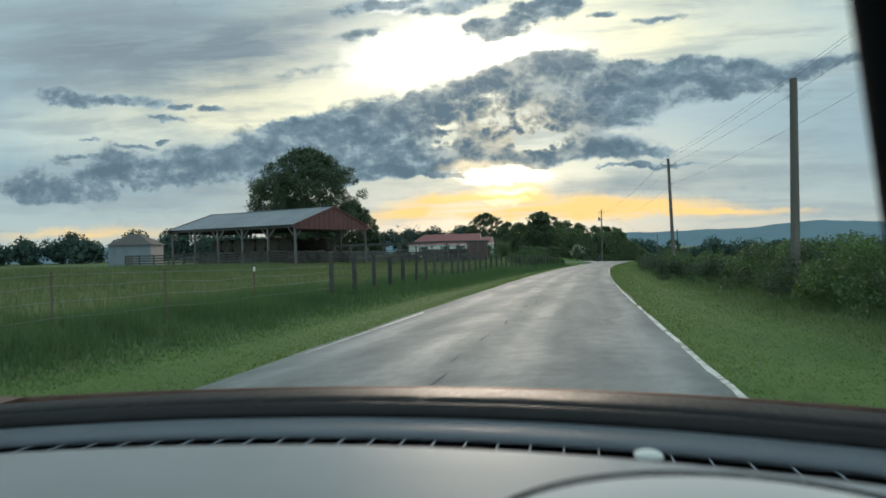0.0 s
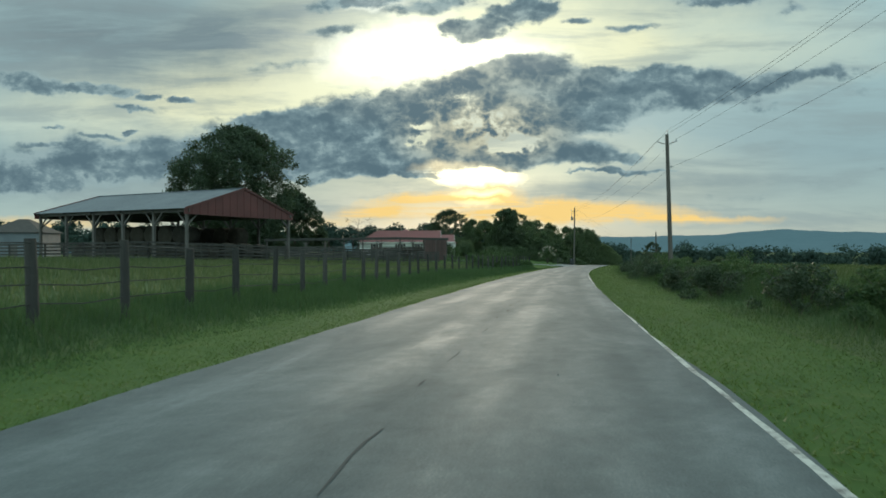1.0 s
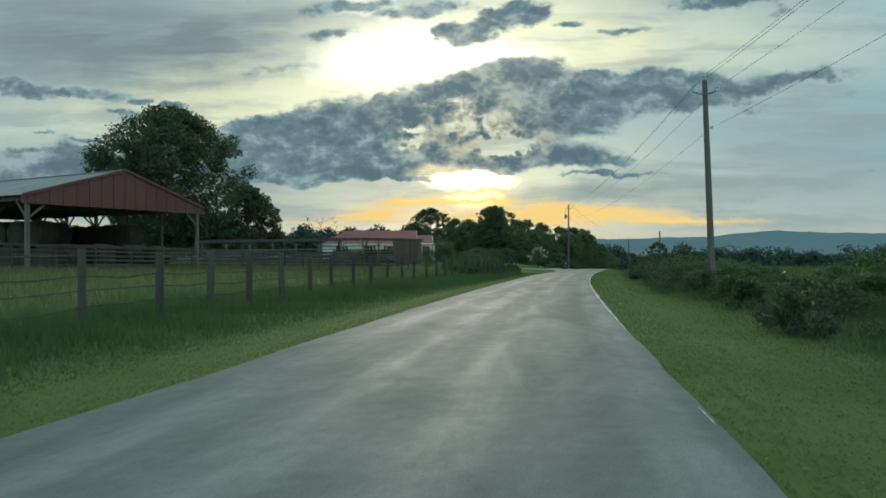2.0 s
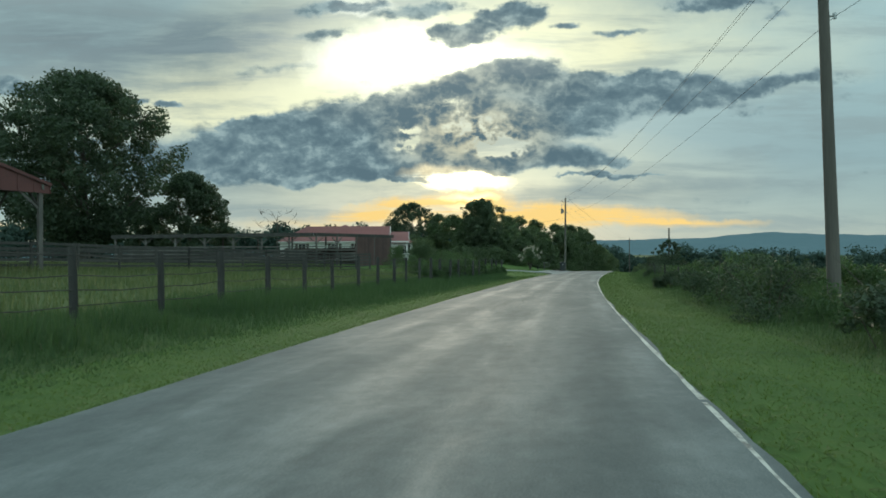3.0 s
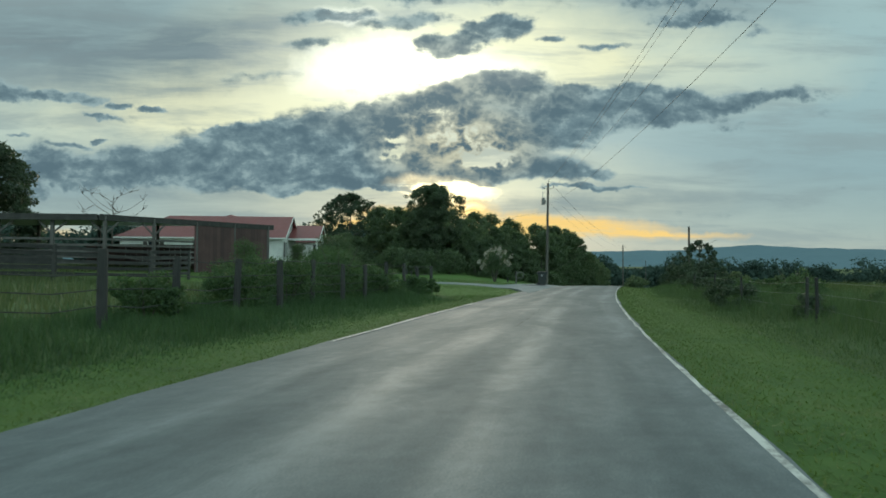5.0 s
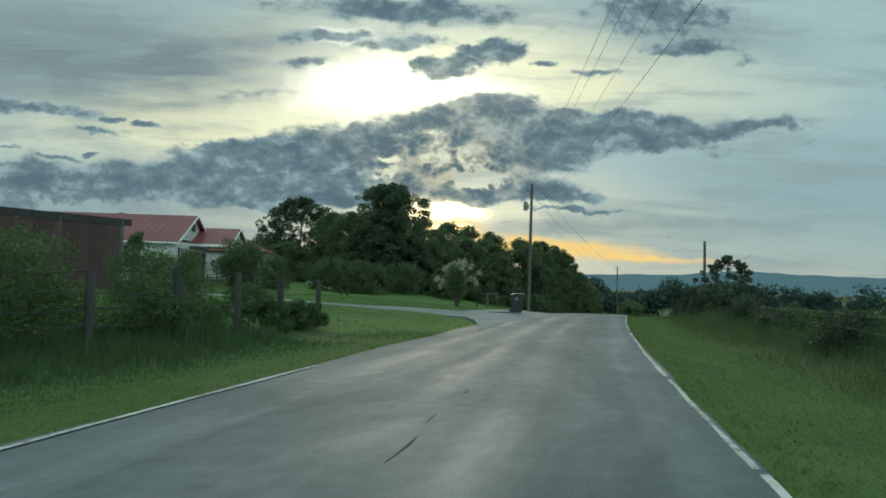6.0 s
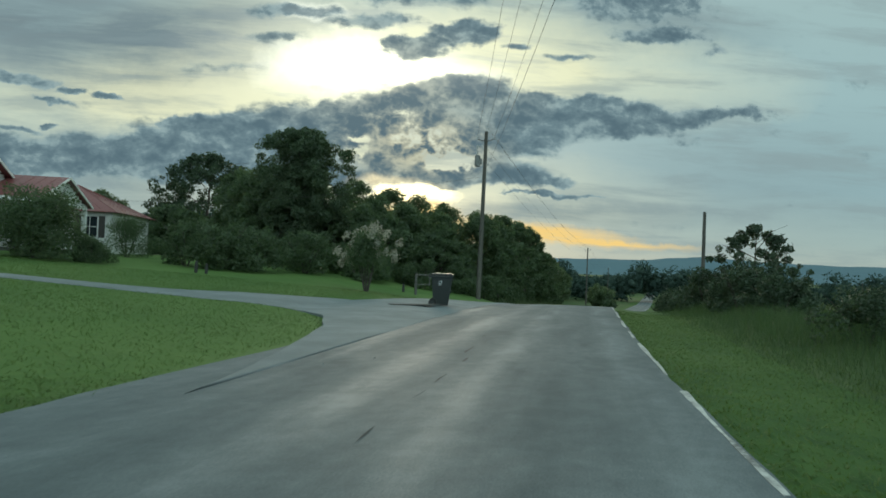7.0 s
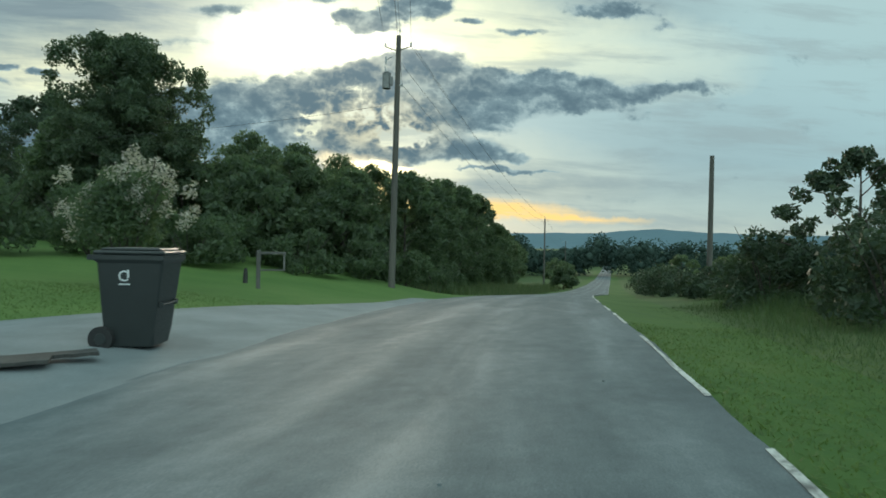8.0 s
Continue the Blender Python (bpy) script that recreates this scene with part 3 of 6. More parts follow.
tagged(ribbon("road", -60, 900, lambda v: line_l(v) - 0.13, lambda v: line_r(v) + 0.045, 0.03, 0.3, ASPHALT, 0.5, 0.05, 0.06, 3), "worn grey asphalt country road with patched wheel tracks", "road", kind="structure")


def line_z(d):
    return 0.034 - 0.05 * (d / 3) ** 2


rng = np.random.default_rng(11)
for a, b in ((-40, 17.5), (83.5, 97)):
    tagged(ribbon("edge_line", a, b, lambda v: line_l(v) - 0.03, lambda v: line_l(v) + 0.03, line_z(2.7), 0.003, PAINT, 0.3, 0, 0.012, 5), "worn white edge line painted on asphalt", "road line", kind="structure")
yy0 = -40.0
while yy0 < 420:
    ln = rng.uniform(4, 12) if yy0 < 100 else rng.uniform(1.5, 4)
    tagged(ribbon("edge_line", yy0, yy0 + ln, lambda v: line_r(v) - 0.03, lambda v: line_r(v) + 0.03, line_z(2.5), 0.003, PAINT, 0.2, 0, 0.022, int(yy0) + 50), "worn white edge line painted on asphalt", "road line", kind="structure")
    yy0 += ln + (rng.uniform(0.05, 0.35) if yy0 < 100 else rng.uniform(0.8, 2.0))

# ------------------------------------------------------------------ plants


def leaf_cloud(rng, centres, radii, count, size, flat=1.0, inner=0.2, stray=0.16):
    """Small four-cornered leaves scattered through soft balls; returns corners and faces."""
    centres, radii = np.asarray(centres, float), np.asarray(radii, float)
    w = radii**2
    pick = rng.choice(len(centres), count, p=w / w.sum())
    way = rng.normal(size=(count, 3))
    way /= np.linalg.norm(way, axis=1, keepdims=True)
    r = radii[pick] * (rng.uniform(inner, 1.0, count) ** 0.6 + np.abs(rng.normal(0, stray, count)))
    at = centres[pick] + way * r[:, None] * np.array([1, 1, flat])
    a = rng.normal(size=(count, 3)) + way * 0.6
    a /= np.linalg.norm(a, axis=1, keepdims=True)
    b = np.cross(a, rng.normal(size=(count, 3)))
    b /= np.linalg.norm(b, axis=1, keepdims=True) + 1e-9
    s = size * rng.uniform(0.55, 1.3, count)[:, None]
    c = np.cross(a, b)
    tip, side_a = b * s, c * s * 0.45
    corners = np.stack([at - tip, at + side_a + a * s * 0.12, at + tip, at - side_a + a * s * 0.12], 1)
    return corners.reshape(-1, 3), np.arange(count * 4).reshape(-1, 4)


def limbs(rng, height, r, spread, first=0.25, count=9, lean=0.0):
    """A tapered trunk with limbs that bend outwards; returns a bmesh and the limbs' ends."""
    bm = bmesh.new()
    ends = []
    p = Vector((0, 0, -0.4))
    steps = 6
    spine = [p]
    for i in range(steps):
        q = Vector((lean * (i + 1) + rng.normal(0, 0.03) * height * 0.3, rng.normal(0, 0.03) * height * 0.3, height * 0.85 * (i + 1) / steps))
        rod(bm, spine[-1], q, r * (1.25 if i == 0 else 1 - i / (steps + 1)), r * (1 - (i + 1) / (steps + 1)), 8)
        spine.append(q)
    ends.append(spine[-1])
    branches = []
    for i in range(count):
        f = first + (0.95 - first) * (i + 0.5) / count
        k = min(int(f * steps), steps - 1)
        start = spine[k].lerp(spine[k + 1], f * steps - k)
        turn = i * 2.4 + rng.uniform(-0.5, 0.5)
        reach = spread * rng.uniform(0.55, 0.95) * (1 - 0.45 * max(f - 0.4, 0))
        mid = start + Vector((math.cos(turn) * reach * 0.5, math.sin(turn) * reach * 0.5, reach * rng.uniform(0.15, 0.4)))
        tip = start + Vector((math.cos(turn) * reach, math.sin(turn) * reach, reach * rng.uniform(0.35, 0.75)))
        rr = r * 0.42 * (1 - f * 0.6)
        lb = bmesh.new()
        rod(lb, start, mid, rr, rr * 0.7, 6)
        rod(lb, mid, tip, rr * 0.7, rr * 0.25, 6)
        ends.append(tip)
        branches.append(lb)
    return bm, branches, ends


def tree(name, x, y, height, width, label, leaf, seed, low=0.12, lobes=60, leaves=16000, size=0.32, top=0.5, trunk=0.35, squash=1.0, depth=None, category="tree", flatness=0.8, core=0):
    """A broad tree: tapered trunk and limbs, and a crown of many leaves gathered in uneven lobes."""
    rng = np.random.default_rng(seed)
    t = thing(name, x, y, gz(x, y), 0, label, category)
    bm, branches, _ = limbs(rng, height, trunk, width * 0.45, max(low, 0.1))
    stem = part("trunk", bm, BARK, t)
    for lb in branches:
        part("limb", lb, BARK, stem)
    cen, rad = [], []
    z0, z1 = height * low, height
    while len(cen) < lobes:
        f = rng.uniform(0, 1)
        # widest at 'top' of the crown's height
        prof = math.sin(math.pi * (0.5 * f / top if f < top else 0.5 + 0.5 * (f - top) / (1 - top))) ** 0.6
        ang, rr = rng.uniform(0, 2 * math.pi), math.sqrt(rng.uniform(0.12, 1)) * prof
        lr = width * rng.uniform(0.055, 0.13) * squash
        w = width / 2 - lr * 0.6
        c = (math.cos(ang) * rr * w, math.sin(ang) * rr * (w if depth is None else depth / 2), z0 + lr * 0.5 + f * (z1 - z0 - lr * 1.4))
        cen.append(c)
        rad.append(lr)
    for i in range(core):
        a, f = rng.uniform(0, 6.283), rng.uniform(0.1, 0.93)
        w = width * 0.2 * rng.uniform(0, 1)
        cen.append((math.cos(a) * w, math.sin(a) * w, z0 + f * (z1 - z0)))
        rad.append(width * 0.085)
    v, f = leaf_cloud(rng, cen, rad, leaves, size, flatness)
    v[:, 2] = np.maximum(v[:, 2], 0.05)
    part_np("crown", v, f, leaf, t)
    return t


def shrub(name, x, y, height, width, label, leaf, seed, leaves=1500, size=0.09, stems=5, category="shrub", group="", lobes=14, foot=0.05):
    """A bush: several thin stems and a loose crown of small leaves down to the ground."""
    rng = np.random.default_rng(seed)
    t = thing(name, x, y, gz(x, y), 0, label, category, group)
    for i in range(stems):
        a = i * 2.4
        tip = Vector((math.cos(a) * width * 0.3, math.sin(a) * width * 0.3, height * rng.uniform(0.7, 1.0)))
        midp = tip * 0.5 + Vector((0, 0, height * 0.08))
        bm = bmesh.new()
        rod(bm, (math.cos(a) * 0.05, math.sin(a) * 0.05, -0.15), midp, 0.011 * height, 0.008 * height, 6)
        rod(bm, midp, tip, 0.008 * height, 0.003 * height, 5)
        part("stem", bm, BARK, t)
    cen, rad = [], []
    for _ in range(lobes):
        f = rng.uniform(foot, 1)
        a, rr = rng.uniform(0, 6.283), math.sqrt(rng.uniform(0, 1)) * (1 - 0.55 * f**2)
        lr = min(width, height) * rng.uniform(0.13, 0.24)
        cen.append((math.cos(a) * rr * (width / 2 - lr * 0.5), math.sin(a) * rr * (width / 2 - lr * 0.5), max(lr * 0.7, f * (height - lr))))
        rad.append(lr)
    v, f = leaf_cloud(rng, cen, rad, leaves, size, 0.9)
    v[:, 2] = np.maximum(v[:, 2], 0.02)
    part_np("foliage", v, f, leaf, t)
    return t


def blades(name, rng, x, y, h, w, material, label, lean=0.35, category="grass", plain=False):
    """Grass: one bent blade for each place, or a plain pointed one."""
    n = len(x)
    z = land_z(x, y) - 0.006
    a = rng.uniform(0, 2 * np.pi, n)
    side_v = np.stack([np.cos(a), np.sin(a), np.zeros(n)], 1) * w
    b = rng.uniform(0, 2 * np.pi, n)
    tilt = np.abs(rng.normal(0, lean, n)) * h
    off = np.stack([np.cos(b) * tilt, np.sin(b) * tilt, h], 1)
    base = np.stack([x, y, z], 1)
    midp = base + off * np.array([0.35, 0.35, 0.6])
    rows = [base - side_v, base + side_v, base + off] if plain else [base - side_v, base + side_v, midp + side_v * 0.7, base + off, midp - side_v * 0.7]
    v = np.stack(rows, 1)
    f = np.arange(n * len(rows)).reshape(-1, len(rows))
    ob = new(name, mesh_np(name, v.reshape(-1, 3), f, material))
    return tagged(ob, label, category, kind="stuff")


def strewn(rng, n, y0, y1, d0, d1):
    y = rng.uniform(y0, y1, n)
    d = rng.uniform(d0, d1, n)
    return np.asarray(mid_x(y)) + d / 0.965, y, d


def clumpy(x, y, scale=1.0):
    return 0.5 + 0.5 * np.sin(x * 1.9 / scale + 3 * np.sin(y * 0.7 / scale)) * np.sin(y * 1.6 / scale + 2 * np.sin(x * 0.9 / scale))


DRIVE_UP = [(4, 126.6), (12, 123.8), (18.4, 122.3), (22.5, 122.0), (25.8, 123.2), (28.6, 124.7), (30.9, 126.1), (33.0, 128.0), (34.9, 130.6), (36.6, 134.6)]
DRIVE_LOW = [(4, 125.2), (12, 122.4), (19.0, 120.5), (22.2, 120.0), (24.8, 118.9), (26.6, 118.2), (27.35, 116.6), (27.5, 113.5), (27.0, 109.0), (26.5, 105.8)]


def in_drive(x, y):
    """Whether a place lies on the drive."""
    ring = DRIVE_UP + DRIVE_LOW[::-1]
    inside = np.zeros(len(x), bool)
    for (x0, y0), (x1, y1) in zip(ring, ring[1:] + ring[:1]):
        crosses = (y0 > y) != (y1 > y)
        inside ^= crosses & (x < (x1 - x0) * (y - y0) / (y1 - y0 + 1e-9) + x0)
    return inside


rng = np.random.default_rng(21)
# short blades on the mown strips
x, y, d = strewn(rng, 190000, -6, 125, 2.3, 6.0)
keep = d > line_r(y) + 0.045 + 0.04 * wave(x * 3, y * 3)
x, y = x[keep], y[keep]
blades("verge_grass", rng, x, y, rng.uniform(0.018, 0.048, len(x)), 0.008, BLADE, "short mown green grass along the asphalt edge", 2.2, plain=True)
x, y, d = strewn(rng, 170000, -6, 108, -6.4, -2.3)
keep = d < line_l(y) - 0.16 + 0.12 * wave(x * 2, y * 2) + 0.15 * sstep(17, 24, y) * (1 - sstep(76, 83, y))
x, y = x[keep], y[keep]
blades("verge_grass", rng, x, y, rng.uniform(0.018, 0.05, len(x)), 0.008, BLADE, "short mown green grass along the asphalt edge", 2.2, plain=True)
x, y, d = strewn(rng, 90000, 105, 131, -26, -2.9)
keep = ~in_drive(x, y) & ((d < -3.7) | (y < 106.5))
x, y = x[keep], y[keep]
blades("lawn_blades", rng, x, y, rng.uniform(0.035, 0.075, len(x)), 0.007, BLADE, "short mown lawn grass before the white house", 2.0, plain=True)
# rank growth under and in front of the fence
x, y, d = strewn(rng, 115000, -4, 103.5, -10.5, -4.9)
h = (0.16 + 0.42 * clumpy(x, y, 1.6)) * rng.uniform(0.6, 1.15, len(x)) * sstep(-5.0, -7.4, d)
blades("tall_grass", rng, x, y, h + 0.04, 0.011, RANK, "tall rank dark green grass below the fence", 0.4, plain=True)
# pasture with pale seed heads
x, y, d = strewn(rng, 110000, 5, 120, -48, -10)
h = (0.25 + 0.3 * clumpy(x, y, 4)) * rng.uniform(0.6, 1.2, len(x))
keep = ~((y > 104) & (d > -28))
x, y, h = x[keep], y[keep], h[keep]
blades("pasture_grass", rng, x, y, h, 0.022, SEED, "pale seed-topped pasture grass behind the fence", 0.3, plain=True)
# pale tall grass below the hedgerow where the road goes downhill
x, y, d = strewn(rng, 9000, 150, 215, -13.5, -4.6)
h = (0.5 + 0.7 * clumpy(x, y, 2.5)) * rng.uniform(0.6, 1.15, len(x)) * sstep(-4.4, -6.5, d)
blades("tall_grass", rng, x, y, h + 0.05, 0.02, SEED, "pale tall seed grass below the hedgerow", 0.3, plain=True)
# weeds on the other side
x, y, d = strewn(rng, 150000, -4, 132, 4.3, 12)
h = (0.3 + 0.6 * clumpy(x, y, 2.5)) * rng.uniform(0.5, 1.15, len(x)) * (0.06 + 0.94 * sstep(4.5, 7.6, d))
blades("weeds", rng, x, y, h, 0.0065, WEED, "tall tangled green weeds beyond the verge", 0.5, plain=True)
x, y, d = strewn(rng, 90000, 0, 150, 12, 60)
h = (0.3 + 0.45 * clumpy(x, y, 5)) * rng.uniform(0.6, 1.2, len(x))
blades("field_grass", rng, x, y, h, 0.026, FIELDBLADE, "knee-high green grass of the open field", 0.35, plain=True)

# shrubs in the weeds
k = 0
for yb in np.arange(9.5, 118, 1.45):
    r = np.random.default_rng(300 + k)
    k += 1
    d = (6.3, 8.6, 7.3, 10.2)[k % 4] + r.uniform(-0.5, 0.6)
    hh = r.uniform(0.8, 1.3) + 0.4 * (54 < yb < 82) * r.uniform(0.2, 1)
    if k % 9 == 0 and yb > 40:
        hh += 0.6
    if yb < 26:
        hh = r.uniform(1.5, 1.9)
        d = 7.4 + r.uniform(0, 0.8)
    if 74 < yb < 88:
        hh *= 0.75
    if 82 < yb < 106:
        hh *= 0.62 if yb < 95 else 0.9
        d += 1.5 if yb < 95 else 0.6
    if yb > 104:
        hh *= 0.8
        d += 1.5
    xs, ys_ = side(yb, d)
    shrub("bramble", xs, ys_, hh, hh * r.uniform(1.7, 2.5), "dense green bramble bush among roadside weeds", WEED if k % 4 else OAK, 500 + k, 4200, 0.05, 4, "bush", "brambles beside the road", 22)

# the big shade tree, the smaller one, the bush on the far verge
tree("oak", -22.3, 112.5, 20.6, 20.6, "large dark green shade tree behind the hay barn", OAK, 41, low=0.08, lobes=330, leaves=70000, size=0.21, top=0.6, trunk=0.6, squash=0.62)
tree("pear_tree", -17.2, 129.5, 12.3, 12.6, "dark green pear-shaped tree behind the pasture", OAK, 43, low=0.02, lobes=230, leaves=36000, size=0.18, top=0.24, trunk=0.3, squash=0.6)
tree("pear_tree", -22.6, 128.5, 7.0, 5.0, "dark green young tree below the pear-shaped tree", OAK, 42, low=0.03, lobes=60, leaves=9000, size=0.17, top=0.35, trunk=0.15, squash=0.9)
tree("hackberry", 47.4, 128.2, 4.35, 5.4, "bushy roadside tree with ragged twigs", OAK, 44, low=0.03, lobes=120, leaves=10000, size=0.09, top=0.3, trunk=0.1, squash=0.42)
for i, (yb, d, hh, ww) in enumerate([(121.5, 8.8, 1.7, 3.2), (124.0, 8.0, 2.0, 3.0), (126.3, 9.5, 2.7, 4.0), (129.5, 7.6, 2.3, 3.2), (132.5, 8.2, 1.7, 3.2), (136, 8.0, 1.4, 3.0), (140, 8.0, 1.3, 3.2), (144.5, 7.8, 1.5, 3.4), (150, 7.4, 2.4, 4.2), (157, 7.2, 2.2, 4.2), (165, 7.0, 2.4, 4.6), (175, 7.0, 2.6, 5.0)]):
    xs, ys_ = side(yb, d)
    shrub("privet", xs, ys_, hh, ww, "broad dark green bush in the roadside thicket", OAK, 60 + i, 4500, 0.085, 5, "bush", "bushes on the far verge", 26)

# hedge trees behind the lawn and on along the road
HEDGEROW = [
    (12.5, 170.0, 11.4, 13.2, 0.16, 0.42), (3.0, 166.0, 6.4, 8.0, 0.02, 0.4), (17.2, 161.0, 8.6, 6.5, 0.02, 0.45), (19.8, 156.0, 8.2, 7.5, 0.02, 0.45),
    (23.5, 156.5, 8.6, 9.0, 0.02, 0.45), (28.0, 168.0, 9.2, 8.5, 0.02, 0.5), (32.0, 171.0, 9.0, 8.5, 0.02, 0.5), (36.0, 181.0, 9.6, 8.5, 0.02, 0.5),
    (40.0, 182.0, 8.9, 8.0, 0.02, 0.5), (44.0, 180.0, 8.4, 7.5, 0.02, 0.5), (48.0, 183.0, 8.3, 7.0, 0.02, 0.5), (52.0, 190.5, 8.2, 7.0, 0.02, 0.5),
    (56.0, 198.5, 8.0, 7.0, 0.02, 0.5),
    (28.5, 154.0, 5.8, 7.0, 0.02, 0.4), (32.2, 153.0, 6.2, 7.0, 0.02, 0.4), (35.8, 157.0, 6.0, 6.5, 0.02, 0.4), (39.8, 158.0, 6.3, 6.0, 0.02, 0.4),
    (43.5, 165.0, 6.4, 6.0, 0.02, 0.4), (47.5, 173.0, 6.6, 6.0, 0.02, 0.4), (51.5, 181.5, 6.6, 6.0, 0.02, 0.4), (30.2, 161.0, 7.5, 7.5, 0.02, 0.45), (36.5, 167.0, 7.0, 7.5, 0.02, 0.45),
    (13.0, 156.0, 4.6, 7.0, 0.02, 0.4), (26.5, 149.5, 5.0, 6.0, 0.02, 0.4), (30.5, 147.5, 4.6, 5.5, 0.02, 0.4), (34.8, 148.5, 4.6, 5.0, 0.02, 0.4), (21.5, 150.0, 6.6, 6.0, 0.02, 0.4),
]
for i, (xs, ys_, hh, ww, lo, tp) in enumerate(HEDGEROW):
    first = i == 0
    d = (xs - float(mid_x(ys_))) * 0.965
    hh += max(-1.065 + 1.15 * float(sstep(6, 34, -d)) - gz(xs, ys_), 0) if ys_ > 138 else 0      # the hollow beside the road
    tree("walnut_tree" if first else "hedge_tree", xs, ys_, hh, ww, "open-crowned tree with sky showing between its leaves" if first else "dense dark green tree in a leafy hedgerow",
         OAK if first else HEDGE, 80 + i, low=lo, lobes=330 if first else 90, leaves=23000 if first else 13500, size=0.17, top=tp, trunk=0.25 if first else 0.14, squash=0.42 if first else 0.95)
for i, (xs, ys_) in enumerate([(2, 161), (6.5, 158.5), (11, 154.5), (15.5, 151.0), (19, 148.0), (22.5, 145.5), (26, 143.6), (29.5, 142.8), (33.0, 143.5), (36.0, 146.0), (38.5, 149.5), (41.5, 154.5), (19.0, 136.2), (20.8, 137.2), (22.6, 137.6), (25.2, 139.6), (28.5, 140.2)]):
    shrub("hedge_shrub", xs, ys_, 2.7 if ys_ < 140 else 2.2, 4.2, "dark green undergrowth at the foot of the hedgerow", HEDGE, 140 + i, 4200, 0.11, 5, "shrub", "shrubs at the foot of the hedgerow", 24)
# the last trees of the row, down the slope beside the road
for i, (xs, ys_, top_z, ww) in enumerate([(60.0, 203.0, 3.4, 7.5), (64.0, 212.0, 2.8, 7.5), (69.0, 224.0, 2.0, 8.0), (74.5, 238.0, 0.6, 8.0)]):
    tree("hedge_tree", xs, ys_, top_z - gz(xs, ys_), ww, "dense dark green tree in a leafy hedgerow", HEDGE, 230 + i, low=0.02, lobes=90, leaves=13500, size=0.18, top=0.45, trunk=0.16, squash=0.95)
# the cedar stands over the hedge
tree("cedar", 24.1, 148.5, 10.35 - gz(24.1, 148.5), 8.2, "tall dense cedar standing over the hedgerow", CEDAR, 127, low=0.03, lobes=420, leaves=90000, size=0.1, top=0.8, trunk=0.25, squash=0.5, core=90)


def crape_myrtle(x, y):
    t = shrub("crape_myrtle", x, y, 3.1, 2.8, "crape myrtle in pale pinkish-white blossom on the lawn", HEDGE, 131, 6000, 0.07, 7, "shrub", "", 22, 0.5)
    r = np.random.default_rng(132)
    for i in range(34):
        a, f = r.uniform(0, 6.283), r.uniform(0.42, 1.0)
        w = 1.45 * math.sqrt(max(1 - (f - 0.62) ** 2 * 4.5, 0.08)) * r.uniform(0.35, 1.08)
        c = np.array([math.cos(a) * w * 1.1, math.sin(a) * w * 1.1, f * 3.2])
        v, fc = leaf_cloud(r, [c, c + (0.05, 0, 0.13), c - (0.04, 0.03, 0.1)], [0.19, 0.14, 0.17], 105, 0.05, 0.85)
        part_np("blossom", v, fc, BLOSSOM, t, "pale pinkish-white flower head")


crape_myrtle(28.75, 130.8)

# shrubs in front of the house and against the fence end
for i, (xs, ys_, hh, ww) in enumerate([(13.6, 131.4, 3.9, 4.1), (15.7, 132.4, 1.5, 1.9), (10.6, 130.0, 2.4, 2.2), (7.6, 128.6, 3.4, 1.3), (20.2, 105.0, 1.05, 2.2), (18.6, 101.5, 1.6, 2.8), (17.0, 98.5, 2.4, 2.6), (21.0, 107.0, 1.0, 1.9), (16.2, 106.8, 2.2, 3.0), (15.9, 111.5, 2.2, 3.0), (14.2, 99.5, 1.7, 3.0), (15.6, 94.5, 1.7, 2.8), (14.5, 140.5, 2.8, 3.2),
        (14.6, 91.5, 1.4, 2.4), (13.4, 88.0, 1.2, 2.2), (15.6, 101.5, 2.6, 3.0), (17.6, 105.5, 1.7, 2.6), (13.0, 97.0, 1.6, 3.0), (12.6, 104.0, 1.9, 3.2), (15.2, 109.0, 2.5, 3.0), (10.5, 110.5, 2.6, 3.0), (18.5, 110.5, 1.3, 2.4)]):
    shrub("garden_shrub", xs, ys_, hh, ww, "clipped dark green shrub in front of the white house" if ys_ > 115 else "dark green sapling grown into the fence", HEDGE if ys_ > 115 else WEED, 160 + i, 16000 if ww > 4 else 8000 if ys_ > 115 else 5200, 0.08 if ww > 4 else 0.05, 5, "shrub", "shrubs by the house", 40 if ww > 4 else 26)

# bare dead tree behind the shed
dead = thing("dead_tree", -6.0, 131.0, gz(-6, 131), 0, "bare grey dead tree behind the cattle shed", "tree")
bmd, branches, tips = limbs(np.random.default_rng(7), 7.6, 0.12, 3.4, 0.4, 14)
dead_stem = part("trunk", bmd, BARK, dead)
for lb, tp in zip(branches, tips[1:]):
    for j in range(4):
        r = np.random.default_rng(int(abs(tp.x * 1000)) + j)
        rod(lb, tp, tp + Vector((r.normal(0, 0.5), r.normal(0, 0.5), r.uniform(0.2, 0.9))), 0.02, 0.006, 4)
    part("limb", lb, BARK, dead_stem)


